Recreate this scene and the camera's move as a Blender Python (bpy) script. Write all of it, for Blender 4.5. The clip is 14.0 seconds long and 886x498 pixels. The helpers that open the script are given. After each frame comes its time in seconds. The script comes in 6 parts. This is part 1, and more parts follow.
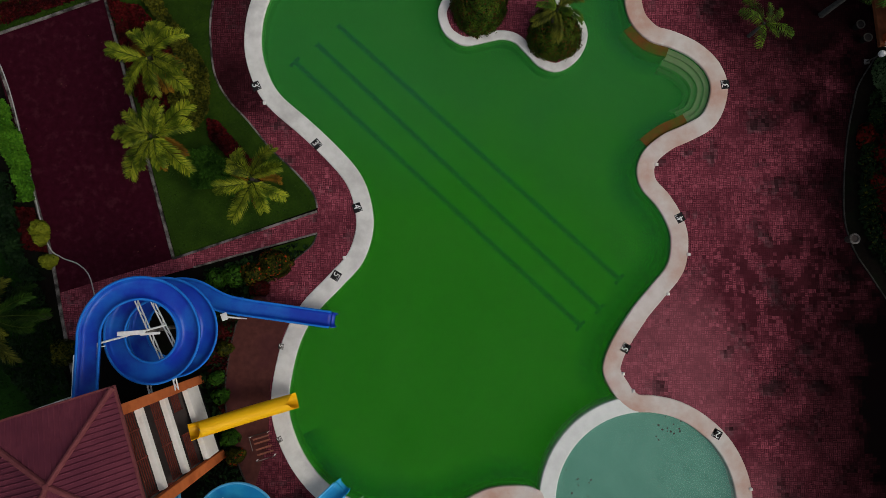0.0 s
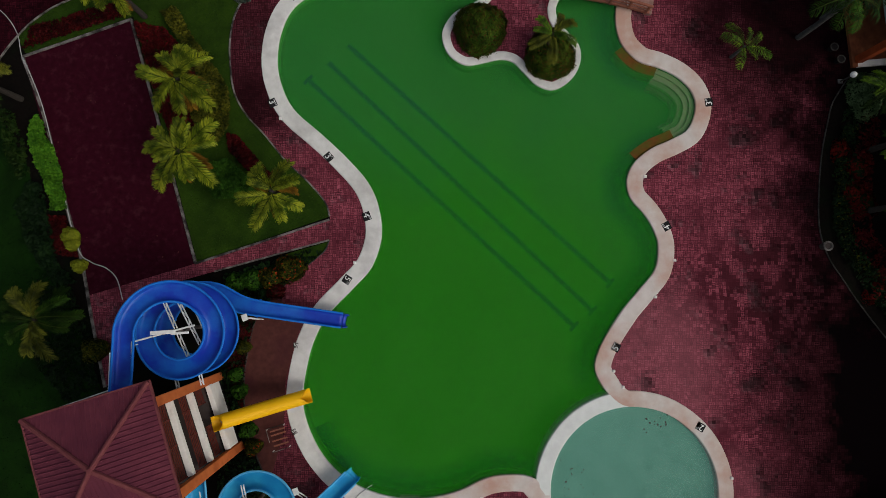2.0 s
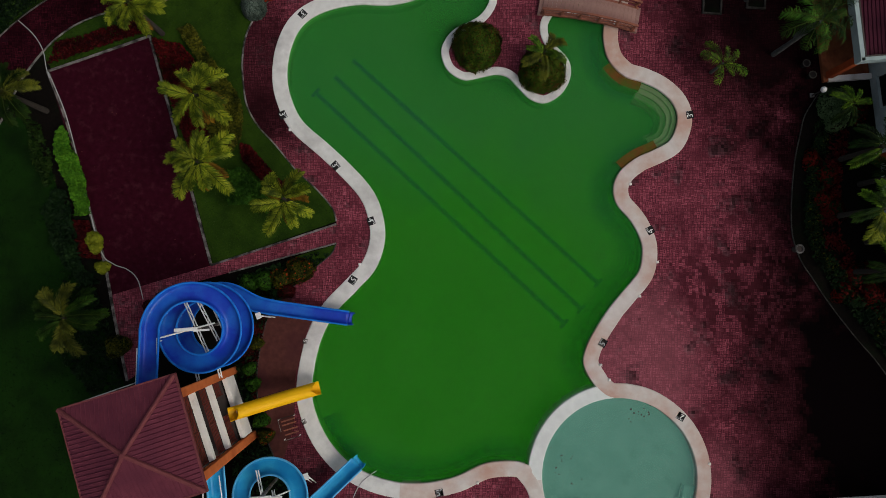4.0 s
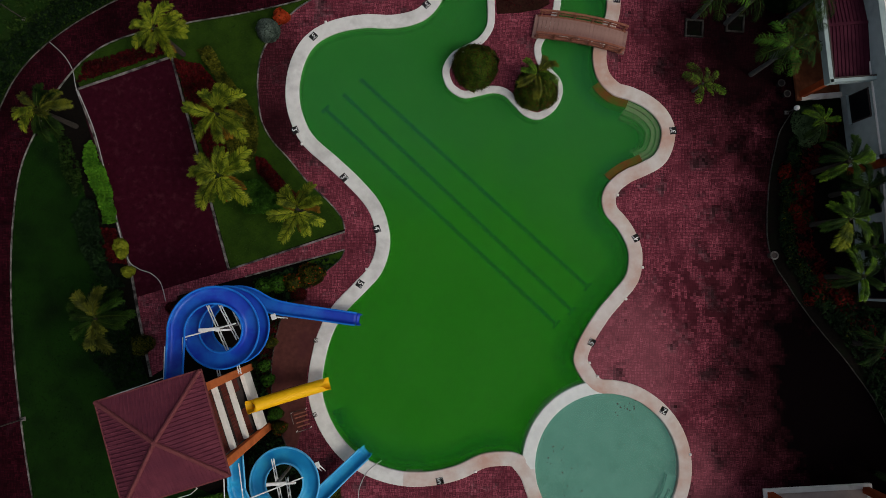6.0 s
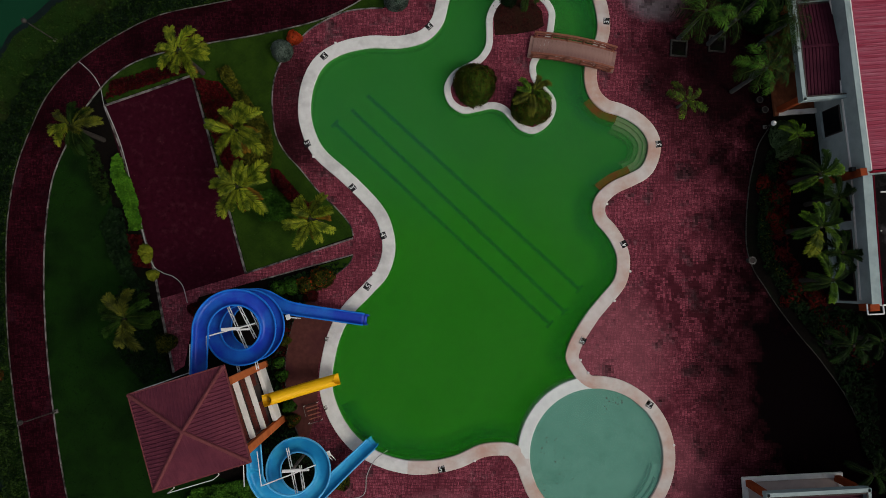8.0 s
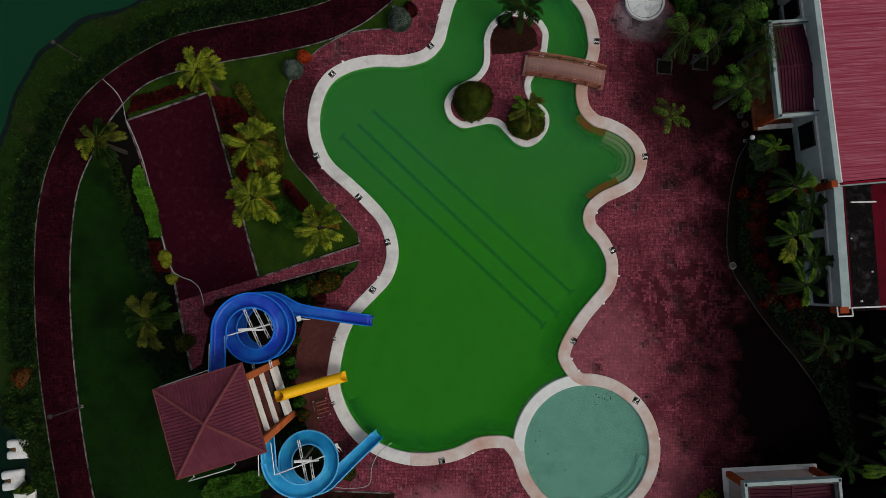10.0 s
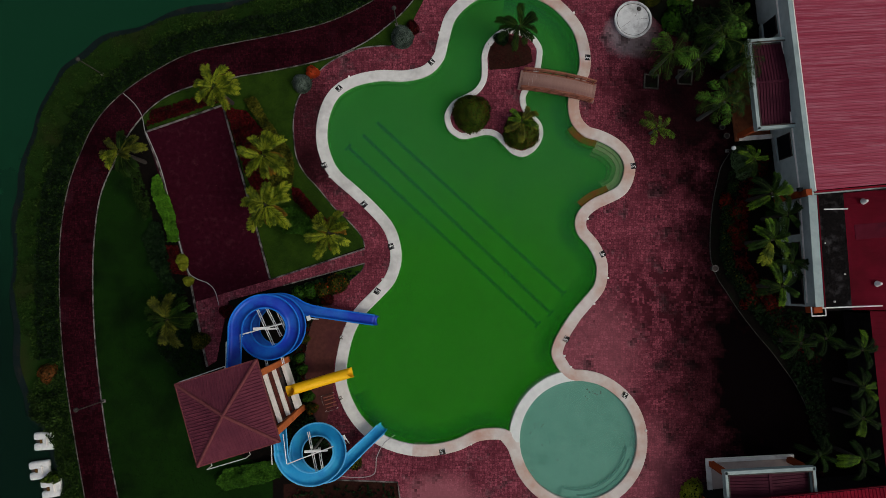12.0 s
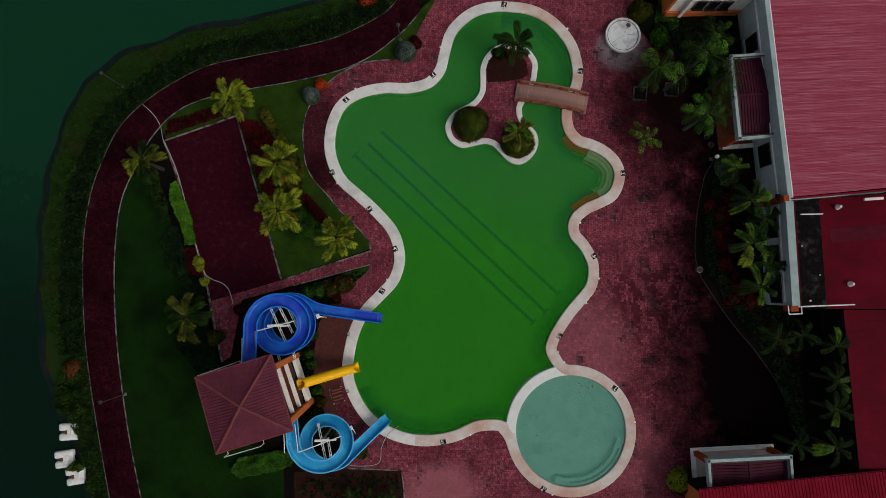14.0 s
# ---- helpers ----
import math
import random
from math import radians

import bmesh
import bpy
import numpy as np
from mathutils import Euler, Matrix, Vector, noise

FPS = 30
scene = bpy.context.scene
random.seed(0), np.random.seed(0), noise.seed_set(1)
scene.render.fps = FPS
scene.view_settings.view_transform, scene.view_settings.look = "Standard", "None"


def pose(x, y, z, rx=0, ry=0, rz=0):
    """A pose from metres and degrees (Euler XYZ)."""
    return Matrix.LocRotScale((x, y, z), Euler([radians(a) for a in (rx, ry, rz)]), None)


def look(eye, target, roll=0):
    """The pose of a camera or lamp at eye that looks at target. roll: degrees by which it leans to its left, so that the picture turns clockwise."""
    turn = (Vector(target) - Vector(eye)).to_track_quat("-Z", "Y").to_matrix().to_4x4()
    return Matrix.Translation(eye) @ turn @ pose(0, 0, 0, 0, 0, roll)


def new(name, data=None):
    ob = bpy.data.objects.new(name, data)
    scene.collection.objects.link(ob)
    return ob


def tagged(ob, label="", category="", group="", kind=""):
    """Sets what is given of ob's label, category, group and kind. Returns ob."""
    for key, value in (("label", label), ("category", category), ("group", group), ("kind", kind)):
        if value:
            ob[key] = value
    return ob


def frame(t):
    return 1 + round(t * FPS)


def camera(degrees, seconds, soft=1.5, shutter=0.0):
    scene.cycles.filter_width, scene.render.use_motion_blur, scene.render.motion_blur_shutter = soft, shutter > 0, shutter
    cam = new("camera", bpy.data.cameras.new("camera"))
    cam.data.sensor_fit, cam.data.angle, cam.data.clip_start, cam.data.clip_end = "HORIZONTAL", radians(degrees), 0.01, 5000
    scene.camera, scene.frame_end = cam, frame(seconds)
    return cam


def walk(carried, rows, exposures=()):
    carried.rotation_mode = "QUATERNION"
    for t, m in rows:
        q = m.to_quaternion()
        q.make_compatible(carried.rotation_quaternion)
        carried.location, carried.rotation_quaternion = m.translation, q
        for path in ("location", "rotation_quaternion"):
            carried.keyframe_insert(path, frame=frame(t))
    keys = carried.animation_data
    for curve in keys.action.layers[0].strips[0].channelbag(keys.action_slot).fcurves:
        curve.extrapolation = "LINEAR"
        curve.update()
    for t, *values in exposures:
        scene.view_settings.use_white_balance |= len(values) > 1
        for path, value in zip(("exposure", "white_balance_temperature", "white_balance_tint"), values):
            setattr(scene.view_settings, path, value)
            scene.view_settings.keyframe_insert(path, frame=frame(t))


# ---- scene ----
cam = camera(73.7, 14.0, soft=0.7)
PATH = [
    (0, -0.214, -2.619, 34.700, 3.608, -0.026, -0.016),
    (0.5, -0.310, -2.594, 35.284, 3.616, -0.118, -0.003),
    (1, -0.395, -2.560, 35.995, 3.705, -0.160, 0.058),
    (1.5, -0.470, -2.520, 36.698, 3.738, -0.197, 0.048),
    (2, -0.535, -2.472, 37.328, 3.696, -0.187, 0.062),
    (2.5, -0.590, -2.419, 37.988, 3.464, -0.241, 0.100),
    (3, -0.637, -2.361, 38.664, 3.366, -0.361, 0.034),
    (5.5, -0.779, -2.016, 42.423, 3.341, -0.543, 0.092),
    (6, -0.793, -1.942, 43.241, 3.310, -0.510, 0.125),
    (6.5, -0.805, -1.867, 44.009, 3.273, -0.447, 0.144),
    (7, -0.815, -1.793, 44.860, 3.291, -0.429, 0.147),
    (7.5, -0.824, -1.720, 45.719, 3.254, -0.390, 0.145),
    (8, -0.832, -1.649, 46.563, 3.217, -0.380, 0.162),
    (10.5, -0.897, -1.347, 50.574, 3.288, -0.385, 0.203),
    (11, -0.920, -1.303, 51.376, 3.288, -0.393, 0.174),
    (11.5, -0.948, -1.265, 52.177, 3.281, -0.426, 0.175),
    (12, -0.982, -1.235, 52.998, 3.278, -0.438, 0.175),
    (12.5, -1.023, -1.213, 53.876, 3.298, -0.496, 0.199),
    (13, -1.072, -1.201, 54.659, 3.334, -0.483, 0.156),
    (13.5, -1.128, -1.198, 55.526, 3.304, -0.589, 0.168),
    (14, -1.194, -1.205, 56.334, 3.270, -0.539, 0.189),
]
walk(cam, [(t, pose(*row)) for t, *row in PATH])

# ---- light ----
SUN_ELEVATION, SUN_ROTATION = 46.0, 120.0
world = bpy.data.worlds.new("overcast_sky")
scene.world = world
world.use_nodes = True
wn, wl = world.node_tree.nodes, world.node_tree.links
sky = wn.new("ShaderNodeTexSky")
sky.sky_type = "NISHITA"
sky.sun_disc = False
sky.sun_elevation, sky.sun_rotation = radians(SUN_ELEVATION), radians(SUN_ROTATION)
sky.air_density, sky.dust_density, sky.ozone_density = 1.0, 4.0, 0.6
veil = wn.new("ShaderNodeHueSaturation")
veil.inputs["Saturation"].default_value = 0.55
wl.new(sky.outputs["Color"], veil.inputs["Color"])
wl.new(veil.outputs["Color"], wn["Background"].inputs["Color"])
wn["Background"].inputs["Strength"].default_value = 0.092
sun = new("sun", bpy.data.lights.new("sun", "SUN"))
sun.data.energy, sun.data.angle, sun.data.color = 0.74, radians(25.0), (1.0, 0.95, 0.88)
_e, _r = radians(SUN_ELEVATION), radians(SUN_ROTATION)
sun.matrix_world = look((60 * math.sin(_r) * math.cos(_e), 60 * math.cos(_r) * math.cos(_e), 60 * math.sin(_e)), (0, 0, 0))

# ---- materials ----


def _nodes(name):
    m = bpy.data.materials.new(name)
    m.use_nodes = True
    n, l = m.node_tree.nodes, m.node_tree.links
    return m, n, l, n["Principled BSDF"]


def _mix(n, l, fac, a, b, blend="MIX"):
    x = n.new("ShaderNodeMix")
    x.data_type, x.blend_type = "RGBA", blend
    for i, v in ((0, fac), (6, a), (7, b)):
        if hasattr(v, "is_output"):
            l.new(v, x.inputs[i])
        else:
            x.inputs[i].default_value = v if i == 0 else (*v, 1)
    return x.outputs[2]


def _noise(n, l, vec, scale, detail=4.0, rough=0.55):
    t = n.new("ShaderNodeTexNoise")
    t.inputs["Scale"].default_value, t.inputs["Detail"].default_value, t.inputs["Roughness"].default_value = scale, detail, rough
    l.new(vec, t.inputs["Vector"])
    return t.outputs["Fac"]


def _ramp(n, l, fac, lo, hi):
    r = n.new("ShaderNodeMapRange")
    r.inputs[1].default_value, r.inputs[2].default_value = lo, hi
    l.new(fac, r.inputs[0])
    return r.outputs[0]


def _bump(n, l, bsdf, height, strength, distance=0.02):
    b = n.new("ShaderNodeBump")
    b.inputs["Strength"].default_value, b.inputs["Distance"].default_value = strength, distance
    l.new(height, b.inputs["Height"])
    l.new(b.outputs[0], bsdf.inputs["Normal"])


def surface(name, a, b, scale=6.0, rough=0.8, bump=0.3, stain=None, stain_scale=0.35, stain_lo=0.5, stain_hi=0.7, spec=0.04, vary=0.0, metal=0.0, coat=0.0, emit=0.0):
    """Two tones of grain, a larger stain, relief, and a little difference from piece to piece."""
    m, n, l, p = _nodes(name)
    co = n.new("ShaderNodeTexCoord").outputs["Object"]
    grain = _noise(n, l, co, scale)
    col = _mix(n, l, _ramp(n, l, grain, 0.3, 0.7), a, b)
    if stain:
        col = _mix(n, l, _ramp(n, l, _noise(n, l, co, stain_scale, 6.0, 0.6), stain_lo, stain_hi), col, stain)
    if vary:
        h = n.new("ShaderNodeHueSaturation")
        info = n.new("ShaderNodeObjectInfo")
        r = n.new("ShaderNodeMapRange")
        r.inputs[3].default_value, r.inputs[4].default_value = 1 - vary, 1 + vary
        l.new(info.outputs["Random"], r.inputs[0])
        l.new(r.outputs[0], h.inputs["Value"])
        l.new(col, h.inputs["Color"])
        col = h.outputs[0]
    l.new(col, p.inputs["Base Color"])
    p.inputs["Roughness"].default_value, p.inputs["Specular IOR Level"].default_value = rough, spec
    p.inputs["Metallic"].default_value, p.inputs["Coat Weight"].default_value = metal, coat
    if bump:
        _bump(n, l, p, _noise(n, l, co, scale * 4), bump)
    return m


def leafy(name, a, b, vary=0.25, rough=0.6, spec=0.05):
    """Leaves: tone by leaf, by clump and by plant."""
    m, n, l, p = _nodes(name)
    geo, info = n.new("ShaderNodeNewGeometry"), n.new("ShaderNodeObjectInfo")
    co = n.new("ShaderNodeTexCoord").outputs["Object"]
    col = _mix(n, l, geo.outputs["Random Per Island"], a, b)
    col = _mix(n, l, _ramp(n, l, _noise(n, l, co, 1.3), 0.35, 0.7), col, tuple(0.45 * c for c in a))
    h = n.new("ShaderNodeHueSaturation")
    r = n.new("ShaderNodeMapRange")
    r.inputs[3].default_value, r.inputs[4].default_value = 1 - vary, 1 + vary
    l.new(info.outputs["Random"], r.inputs[0])
    l.new(r.outputs[0], h.inputs["Value"])
    l.new(col, h.inputs["Color"])
    l.new(h.outputs[0], p.inputs["Base Color"])
    p.inputs["Roughness"].default_value, p.inputs["Specular IOR Level"].default_value = rough, spec
    return m


def _blob(n, l, co, x, y, rx, ry, soft, most=1.0):
    """1 inside an uneven patch of ground, 0 outside it."""
    mp = n.new("ShaderNodeMapping")
    mp.vector_type = "TEXTURE"
    mp.inputs["Location"].default_value, mp.inputs["Scale"].default_value = (x, y, 0), (rx, ry, 1e5)
    l.new(co, mp.inputs["Vector"])
    g = n.new("ShaderNodeTexGradient")
    g.gradient_type = "SPHERICAL"
    l.new(mp.outputs[0], g.inputs[0])
    add = n.new("ShaderNodeMath")
    l.new(g.outputs["Fac"], add.inputs[0])
    sub = n.new("ShaderNodeMath")
    sub.operation = "MULTIPLY_ADD"
    sub.inputs[1].default_value, sub.inputs[2].default_value = soft, -0.5 * soft
    l.new(_noise(n, l, co, 0.45, 8, 0.7), sub.inputs[0])
    l.new(sub.outputs[0], add.inputs[1])
    r = n.new("ShaderNodeMapRange")
    r.inputs[1].default_value, r.inputs[2].default_value, r.inputs[4].default_value = 0.06, 0.5, most
    l.new(add.outputs[0], r.inputs[0])
    return r.outputs[0]


def paving(name, a, b, joint, stain, size=0.11, darker=(), blocky=None, lime=None, faded=(), stain_lo=0.56, stain_hi=0.85, stain_scale=0.2):
    """Small clay pavers: tone from paver to paver, dark joints, painted shade and grime in patches, loose washed pavers
    in one place.
    """
    m, n, l, p = _nodes(name)
    co = n.new("ShaderNodeTexCoord").outputs["Object"]
    raw = co
    wob = n.new("ShaderNodeTexNoise")
    wob.inputs["Scale"].default_value, wob.inputs["Detail"].default_value = 0.7, 4.0
    l.new(co, wob.inputs["Vector"])
    mad = n.new("ShaderNodeVectorMath")
    mad.operation = "MULTIPLY_ADD"
    mad.inputs[1].default_value = (0.30, 0.30, 0.0)
    l.new(wob.outputs["Color"], mad.inputs[0])
    l.new(co, mad.inputs[2])
    co = mad.outputs[0]
    ck = n.new("ShaderNodeTexChecker")
    ck.inputs["Scale"].default_value = 1 / (2 * size)
    l.new(co, ck.inputs["Vector"])
    tones, joints = [], []
    for turn in (0.0, 90.0):
        mp = n.new("ShaderNodeMapping")
        mp.inputs["Rotation"].default_value[2] = radians(turn)
        l.new(co, mp.inputs["Vector"])
        br = n.new("ShaderNodeTexBrick")
        br.offset, br.squash = 0.0, 1.0
        for k, v in (("Scale", 1.0), ("Brick Width", 2 * size), ("Row Height", size), ("Mortar Size", 0.017), ("Mortar Smooth", 0.4), ("Bias", 0.0)):
            br.inputs[k].default_value = v
        br.inputs["Color1"].default_value, br.inputs["Color2"].default_value, br.inputs["Mortar"].default_value = (*a, 1), (*b, 1), (*joint, 1)
        l.new(_mix(n, l, _ramp(n, l, _noise(n, l, co, 0.6, 5, 0.7), 0.35, 0.65), tuple(0.62 * c for c in b), joint), br.inputs["Mortar"])
        l.new(mp.outputs[0], br.inputs["Vector"])
        tones.append(br.outputs["Color"])
        joints.append(br.outputs["Fac"])
    col = _mix(n, l, ck.outputs["Fac"], tones[0], tones[1])
    groove = n.new("ShaderNodeMix")
    for q, v in enumerate((ck.outputs["Fac"], *joints)):
        l.new(v, groove.inputs[(0, 2, 3)[q]])
    snap = n.new("ShaderNodeVectorMath")
    snap.operation = "SNAP"
    snap.inputs[1].default_value = (size * 2, size * 2, 1)
    l.new(co, snap.inputs[0])
    speck = _noise(n, l, snap.outputs[0], 2.2, 6, 0.8)
    col = _mix(n, l, _ramp(n, l, speck, 0.50, 0.70), col, tuple(0.42 * c for c in b))
    col = _mix(n, l, _ramp(n, l, speck, 0.44, 0.28), col, tuple(1.25 * c for c in a))
    col = _mix(n, l, _ramp(n, l, _noise(n, l, snap.outputs[0], 0.33, 9, 0.74), 0.44, 0.66), col, tuple(0.40 * c for c in b))
    col = _mix(n, l, _ramp(n, l, _noise(n, l, co, 3.5, 6, 0.8), 0.52, 0.68), col, tuple(0.38 * c for c in b))
    if blocky:
        fac = n.new("ShaderNodeMath")
        fac.operation = "MULTIPLY"
        l.new(_blob(n, l, co, *blocky), fac.inputs[0])
        l.new(_ramp(n, l, _noise(n, l, snap.outputs[0], 1.1, 5, 0.65), 0.47, 0.52), fac.inputs[1])
        col = _mix(n, l, fac.outputs[0], col, tuple(0.30 * c for c in b))
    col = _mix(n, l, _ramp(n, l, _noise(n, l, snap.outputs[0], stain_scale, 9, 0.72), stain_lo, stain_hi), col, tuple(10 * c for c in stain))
    if lime:
        col = _mix(n, l, _blob(n, l, co, *lime), col, (0.36, 0.31, 0.32))
    for spot in faded:
        col = _mix(n, l, _blob(n, l, co, *spot), col, (0.34, 0.115, 0.135))
    # near-black patches: mostly deep shade painted into the paving, some real grime
    for spot in darker:
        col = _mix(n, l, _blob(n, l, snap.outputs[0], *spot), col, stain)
    l.new(col, p.inputs["Base Color"])
    p.inputs["Roughness"].default_value, p.inputs["Specular IOR Level"].default_value = 0.9, 0.02
    _bump(n, l, p, groove.outputs[0], -0.5, 0.01)
    return m


def streaked(name, a, b, c):
    """Ribbed sheet metal with long pale streaks along the ribs."""
    m, n, l, p = _nodes(name)
    mp = n.new("ShaderNodeMapping")
    mp.inputs["Scale"].default_value = (0.005, 2.2, 1)
    l.new(n.new("ShaderNodeTexCoord").outputs["Object"], mp.inputs["Vector"])
    col = _mix(n, l, _ramp(n, l, _noise(n, l, mp.outputs[0], 1.2, 6, 0.7), 0.35, 0.65), a, b)
    col = _mix(n, l, _ramp(n, l, _noise(n, l, mp.outputs[0], 3.5, 5, 0.7), 0.50, 0.80), col, c)
    l.new(col, p.inputs["Base Color"])
    p.inputs["Roughness"].default_value, p.inputs["Specular IOR Level"].default_value = 0.6, 0.06
    return m


def water(name, tint, tint2, clear, scale=0.12, rough=0.12, ripple=0.0, spec=0.12, warm=None):
    """Cloudy water: a tinted body that lets some of the floor through, under a glossy skin."""
    m, n, l, p = _nodes(name)
    co = n.new("ShaderNodeTexCoord").outputs["Object"]
    col = _mix(n, l, _ramp(n, l, _noise(n, l, co, scale, 3), 0.35, 0.68), tint, tint2)
    if warm:
        col = _mix(n, l, _blob(n, l, co, *warm[0]), col, warm[1])
    l.new(col, p.inputs["Base Color"])
    p.inputs["Roughness"].default_value, p.inputs["Specular IOR Level"].default_value = rough, spec
    if ripple:
        _bump(n, l, p, _noise(n, l, co, 3.0, 3), ripple, 0.02)
    tr = n.new("ShaderNodeBsdfTransparent")
    mx = n.new("ShaderNodeMixShader")
    mx.inputs[0].default_value = clear
    l.new(p.outputs[0], mx.inputs[1])
    l.new(tr.outputs[0], mx.inputs[2])
    l.new(mx.outputs[0], n["Material Output"].inputs["Surface"])
    return m


GRASS = surface("lawn_grass", (0.018, 0.043, 0.004), (0.029, 0.060, 0.006), 9, 0.95, 0.4, (0.009, 0.022, 0.003), 0.55, 0.40, 0.70)
# darker copy of GRASS: the west side's shade is put into the colour
GRASS_D = surface("shade_toned_lawn_grass", (0.0045, 0.019, 0.002), (0.0075, 0.028, 0.003), 9, 0.95, 0.4, (0.0025, 0.008, 0.0015), 0.30, 0.46, 0.68)
SOIL = surface("garden_soil", (0.003, 0.0025, 0.002), (0.007, 0.005, 0.004), 5, 0.95, 0.6, (0.004, 0.008, 0.003), 0.5)
BANK = surface("bank_grass", (0.006, 0.021, 0.003), (0.014, 0.036, 0.005), 6, 0.95, 0.7, (0.020, 0.022, 0.007), 0.3, 0.5, 0.75)
# the broad east patches paint deep shade into the paver colour
PAVERS = paving("red_clay_pavers", (0.34, 0.084, 0.114), (0.19, 0.038, 0.056), (0.020, 0.005, 0.008), (0.0016, 0.0005, 0.0008), darker=((31.9, -9.8, 15.5, 16.0, 0.7), (25.0, -8.0, 9.0, 24.0, 0.9, 0.5), (20.5, 15.0, 8.5, 12.0, 0.9, 0.6), (25.0, 17.0, 11.0, 11.0, 0.9, 0.86), (27.5, 4.0, 9.0, 12.0, 1.0, 0.85), (-13.0, 12.0, 5.0, 9.0, 1.3, 0.7), (-10.0, -13.6, 3.2, 4.5, 1.0, 0.5), (-12.6, 9.0, 2.2, 2.6, 1.0, 0.4)), blocky=(20.2, -2.6, 8.0, 5.2, 0.7, 0.9), lime=(16.9, 21.9, 3.0, 3.0, 1.0, 0.7), faded=((-0.6, -20.6, 4.6, 3.6, 0.6, 0.6), (12.6, -7.8, 6.0, 8.0, 1.0, 0.32), (17.8, -17.0, 4.0, 6.0, 1.0, 0.25)))
PATH_PAVERS = paving("dark_path_pavers", (0.050, 0.0065, 0.012), (0.018, 0.0025, 0.0055), (0.007, 0.002, 0.003), (0.006, 0.002, 0.003))
COURT = surface("dark_red_court", (0.022, 0.0018, 0.0056), (0.035, 0.0034, 0.0096), 3, 0.9, 0.15, (0.060, 0.014, 0.020), 1.5, 0.54, 0.85)
CLAY = surface("smooth_brown_red_floor", (0.062, 0.021, 0.018), (0.095, 0.033, 0.027), 2.5, 0.8, 0.15, (0.06, 0.018, 0.02), 0.4)
COPING_K = surface("clean_white_coping", (0.65, 0.67, 0.63), (0.73, 0.75, 0.71), 2.2, 0.8, 0.1, (0.57, 0.58, 0.55), 0.5, 0.55, 0.8)
COPING_W = surface("white_concrete_coping", (0.60, 0.59, 0.55), (0.70, 0.69, 0.65), 2.2, 0.8, 0.15, (0.44, 0.42, 0.40), 0.45, 0.5, 0.75)
COPING_P = surface("pinkish_concrete_coping", (0.56, 0.50, 0.45), (0.64, 0.59, 0.54), 1.6, 0.75, 0.15, (0.50, 0.32, 0.25), 0.30, 0.42, 0.64)
KERB = surface("grey_concrete_kerb", (0.13, 0.12, 0.11), (0.24, 0.22, 0.20), 5, 0.85, 0.3, (0.03, 0.027, 0.024), 1.3, 0.42, 0.6)
PLASTER = surface("green_stained_plaster", (0.09, 0.34, 0.06), (0.12, 0.40, 0.08), 0.4, 0.8, 0.0)
STEP = surface("step_tiles", (0.30, 0.27, 0.19), (0.37, 0.33, 0.24), 4, 0.7, 0.1)
BENCH = surface("rust_brown_bench", (0.115, 0.046, 0.012), (0.155, 0.058, 0.015), 3, 0.7, 0.1, (0.045, 0.10, 0.012), 0.6, 0.42, 0.66)
EDGE_TILE = surface("green_teal_pool_tile", (0.03, 0.18, 0.06), (0.04, 0.22, 0.08), 1.5, 0.6, 0.0)
# near-black stands in for shade on walls; pots and sills share it
SHADE_WALL = surface("shade_dark_surface", (0.008, 0.007, 0.007), (0.015, 0.013, 0.013), 2, 0.9, 0.1)
BEIGE = surface("beige_porch_floor", (0.52, 0.41, 0.36), (0.60, 0.48, 0.42), 1.5, 0.85, 0.1, (0.42, 0.32, 0.28), 0.5, 0.5, 0.75)
LANE_SOFT = [surface("blur_lane_tile", (0.016 * i, 0.10 + 0.052 * i, 0.135 - 0.011 * i), (0.020 * i, 0.12 + 0.056 * i, 0.155 - 0.012 * i), 3, 0.6, 0.0) for i in range(1, 5)]
LANE = surface("dark_blue_lane_tile", (0.0, 0.095, 0.135), (0.0, 0.115, 0.155), 6, 0.5, 0.0)
POOL_WATER = water("green_pool_water", (0.028, 0.225, 0.042), (0.024, 0.232, 0.026), 0.58, warm=((0.5, -5.5, 19.0, 16.0, 0.6), (0.017, 0.240, 0.006)))
ALGAE = water("green_suspended_algae", (0.022, 0.203, 0.034), (0.020, 0.208, 0.022), 0.74, 0.1, 0.9, 0, 0.0, warm=((0.5, -5.5, 19.0, 16.0, 0.6), (0.020, 0.225, 0.005)))
KID_WATER = water("pale_teal_pool_water", (0.12, 0.33, 0.25), (0.14, 0.36, 0.28), 0.55)
KID_FLOOR = surface("pale_teal_pool_floor", (0.16, 0.38, 0.28), (0.20, 0.44, 0.33), 0.8, 0.7, 0.05, (0.10, 0.26, 0.18), 0.5, 0.55, 0.8)
LAKE = water("dark_green_lake_water", (0.003, 0.0125, 0.0075), (0.004, 0.017, 0.010), 0.05, 0.05, 0.25, 0.0, 0.025, warm=((-42.0, 34.0, 75.0, 42.0, 0.5), (0.006, 0.040, 0.018)))
MUD = surface("wet_grey_mud", (0.006, 0.012, 0.011), (0.010, 0.018, 0.017), 2.0, 0.8, 0.3, (0.030, 0.028, 0.022), 0.8, 0.55, 0.75)
WHITE = surface("white_painted_steel", (0.66, 0.66, 0.63), (0.78, 0.78, 0.75), 5, 0.45, 0.05, (0.45, 0.43, 0.38), 1.5, 0.6, 0.8)
WHITE_WALL = surface("white_painted_wall", (0.74, 0.70, 0.64), (0.84, 0.80, 0.75), 2, 0.85, 0.1, (0.50, 0.43, 0.36), 0.8, 0.58, 0.8)
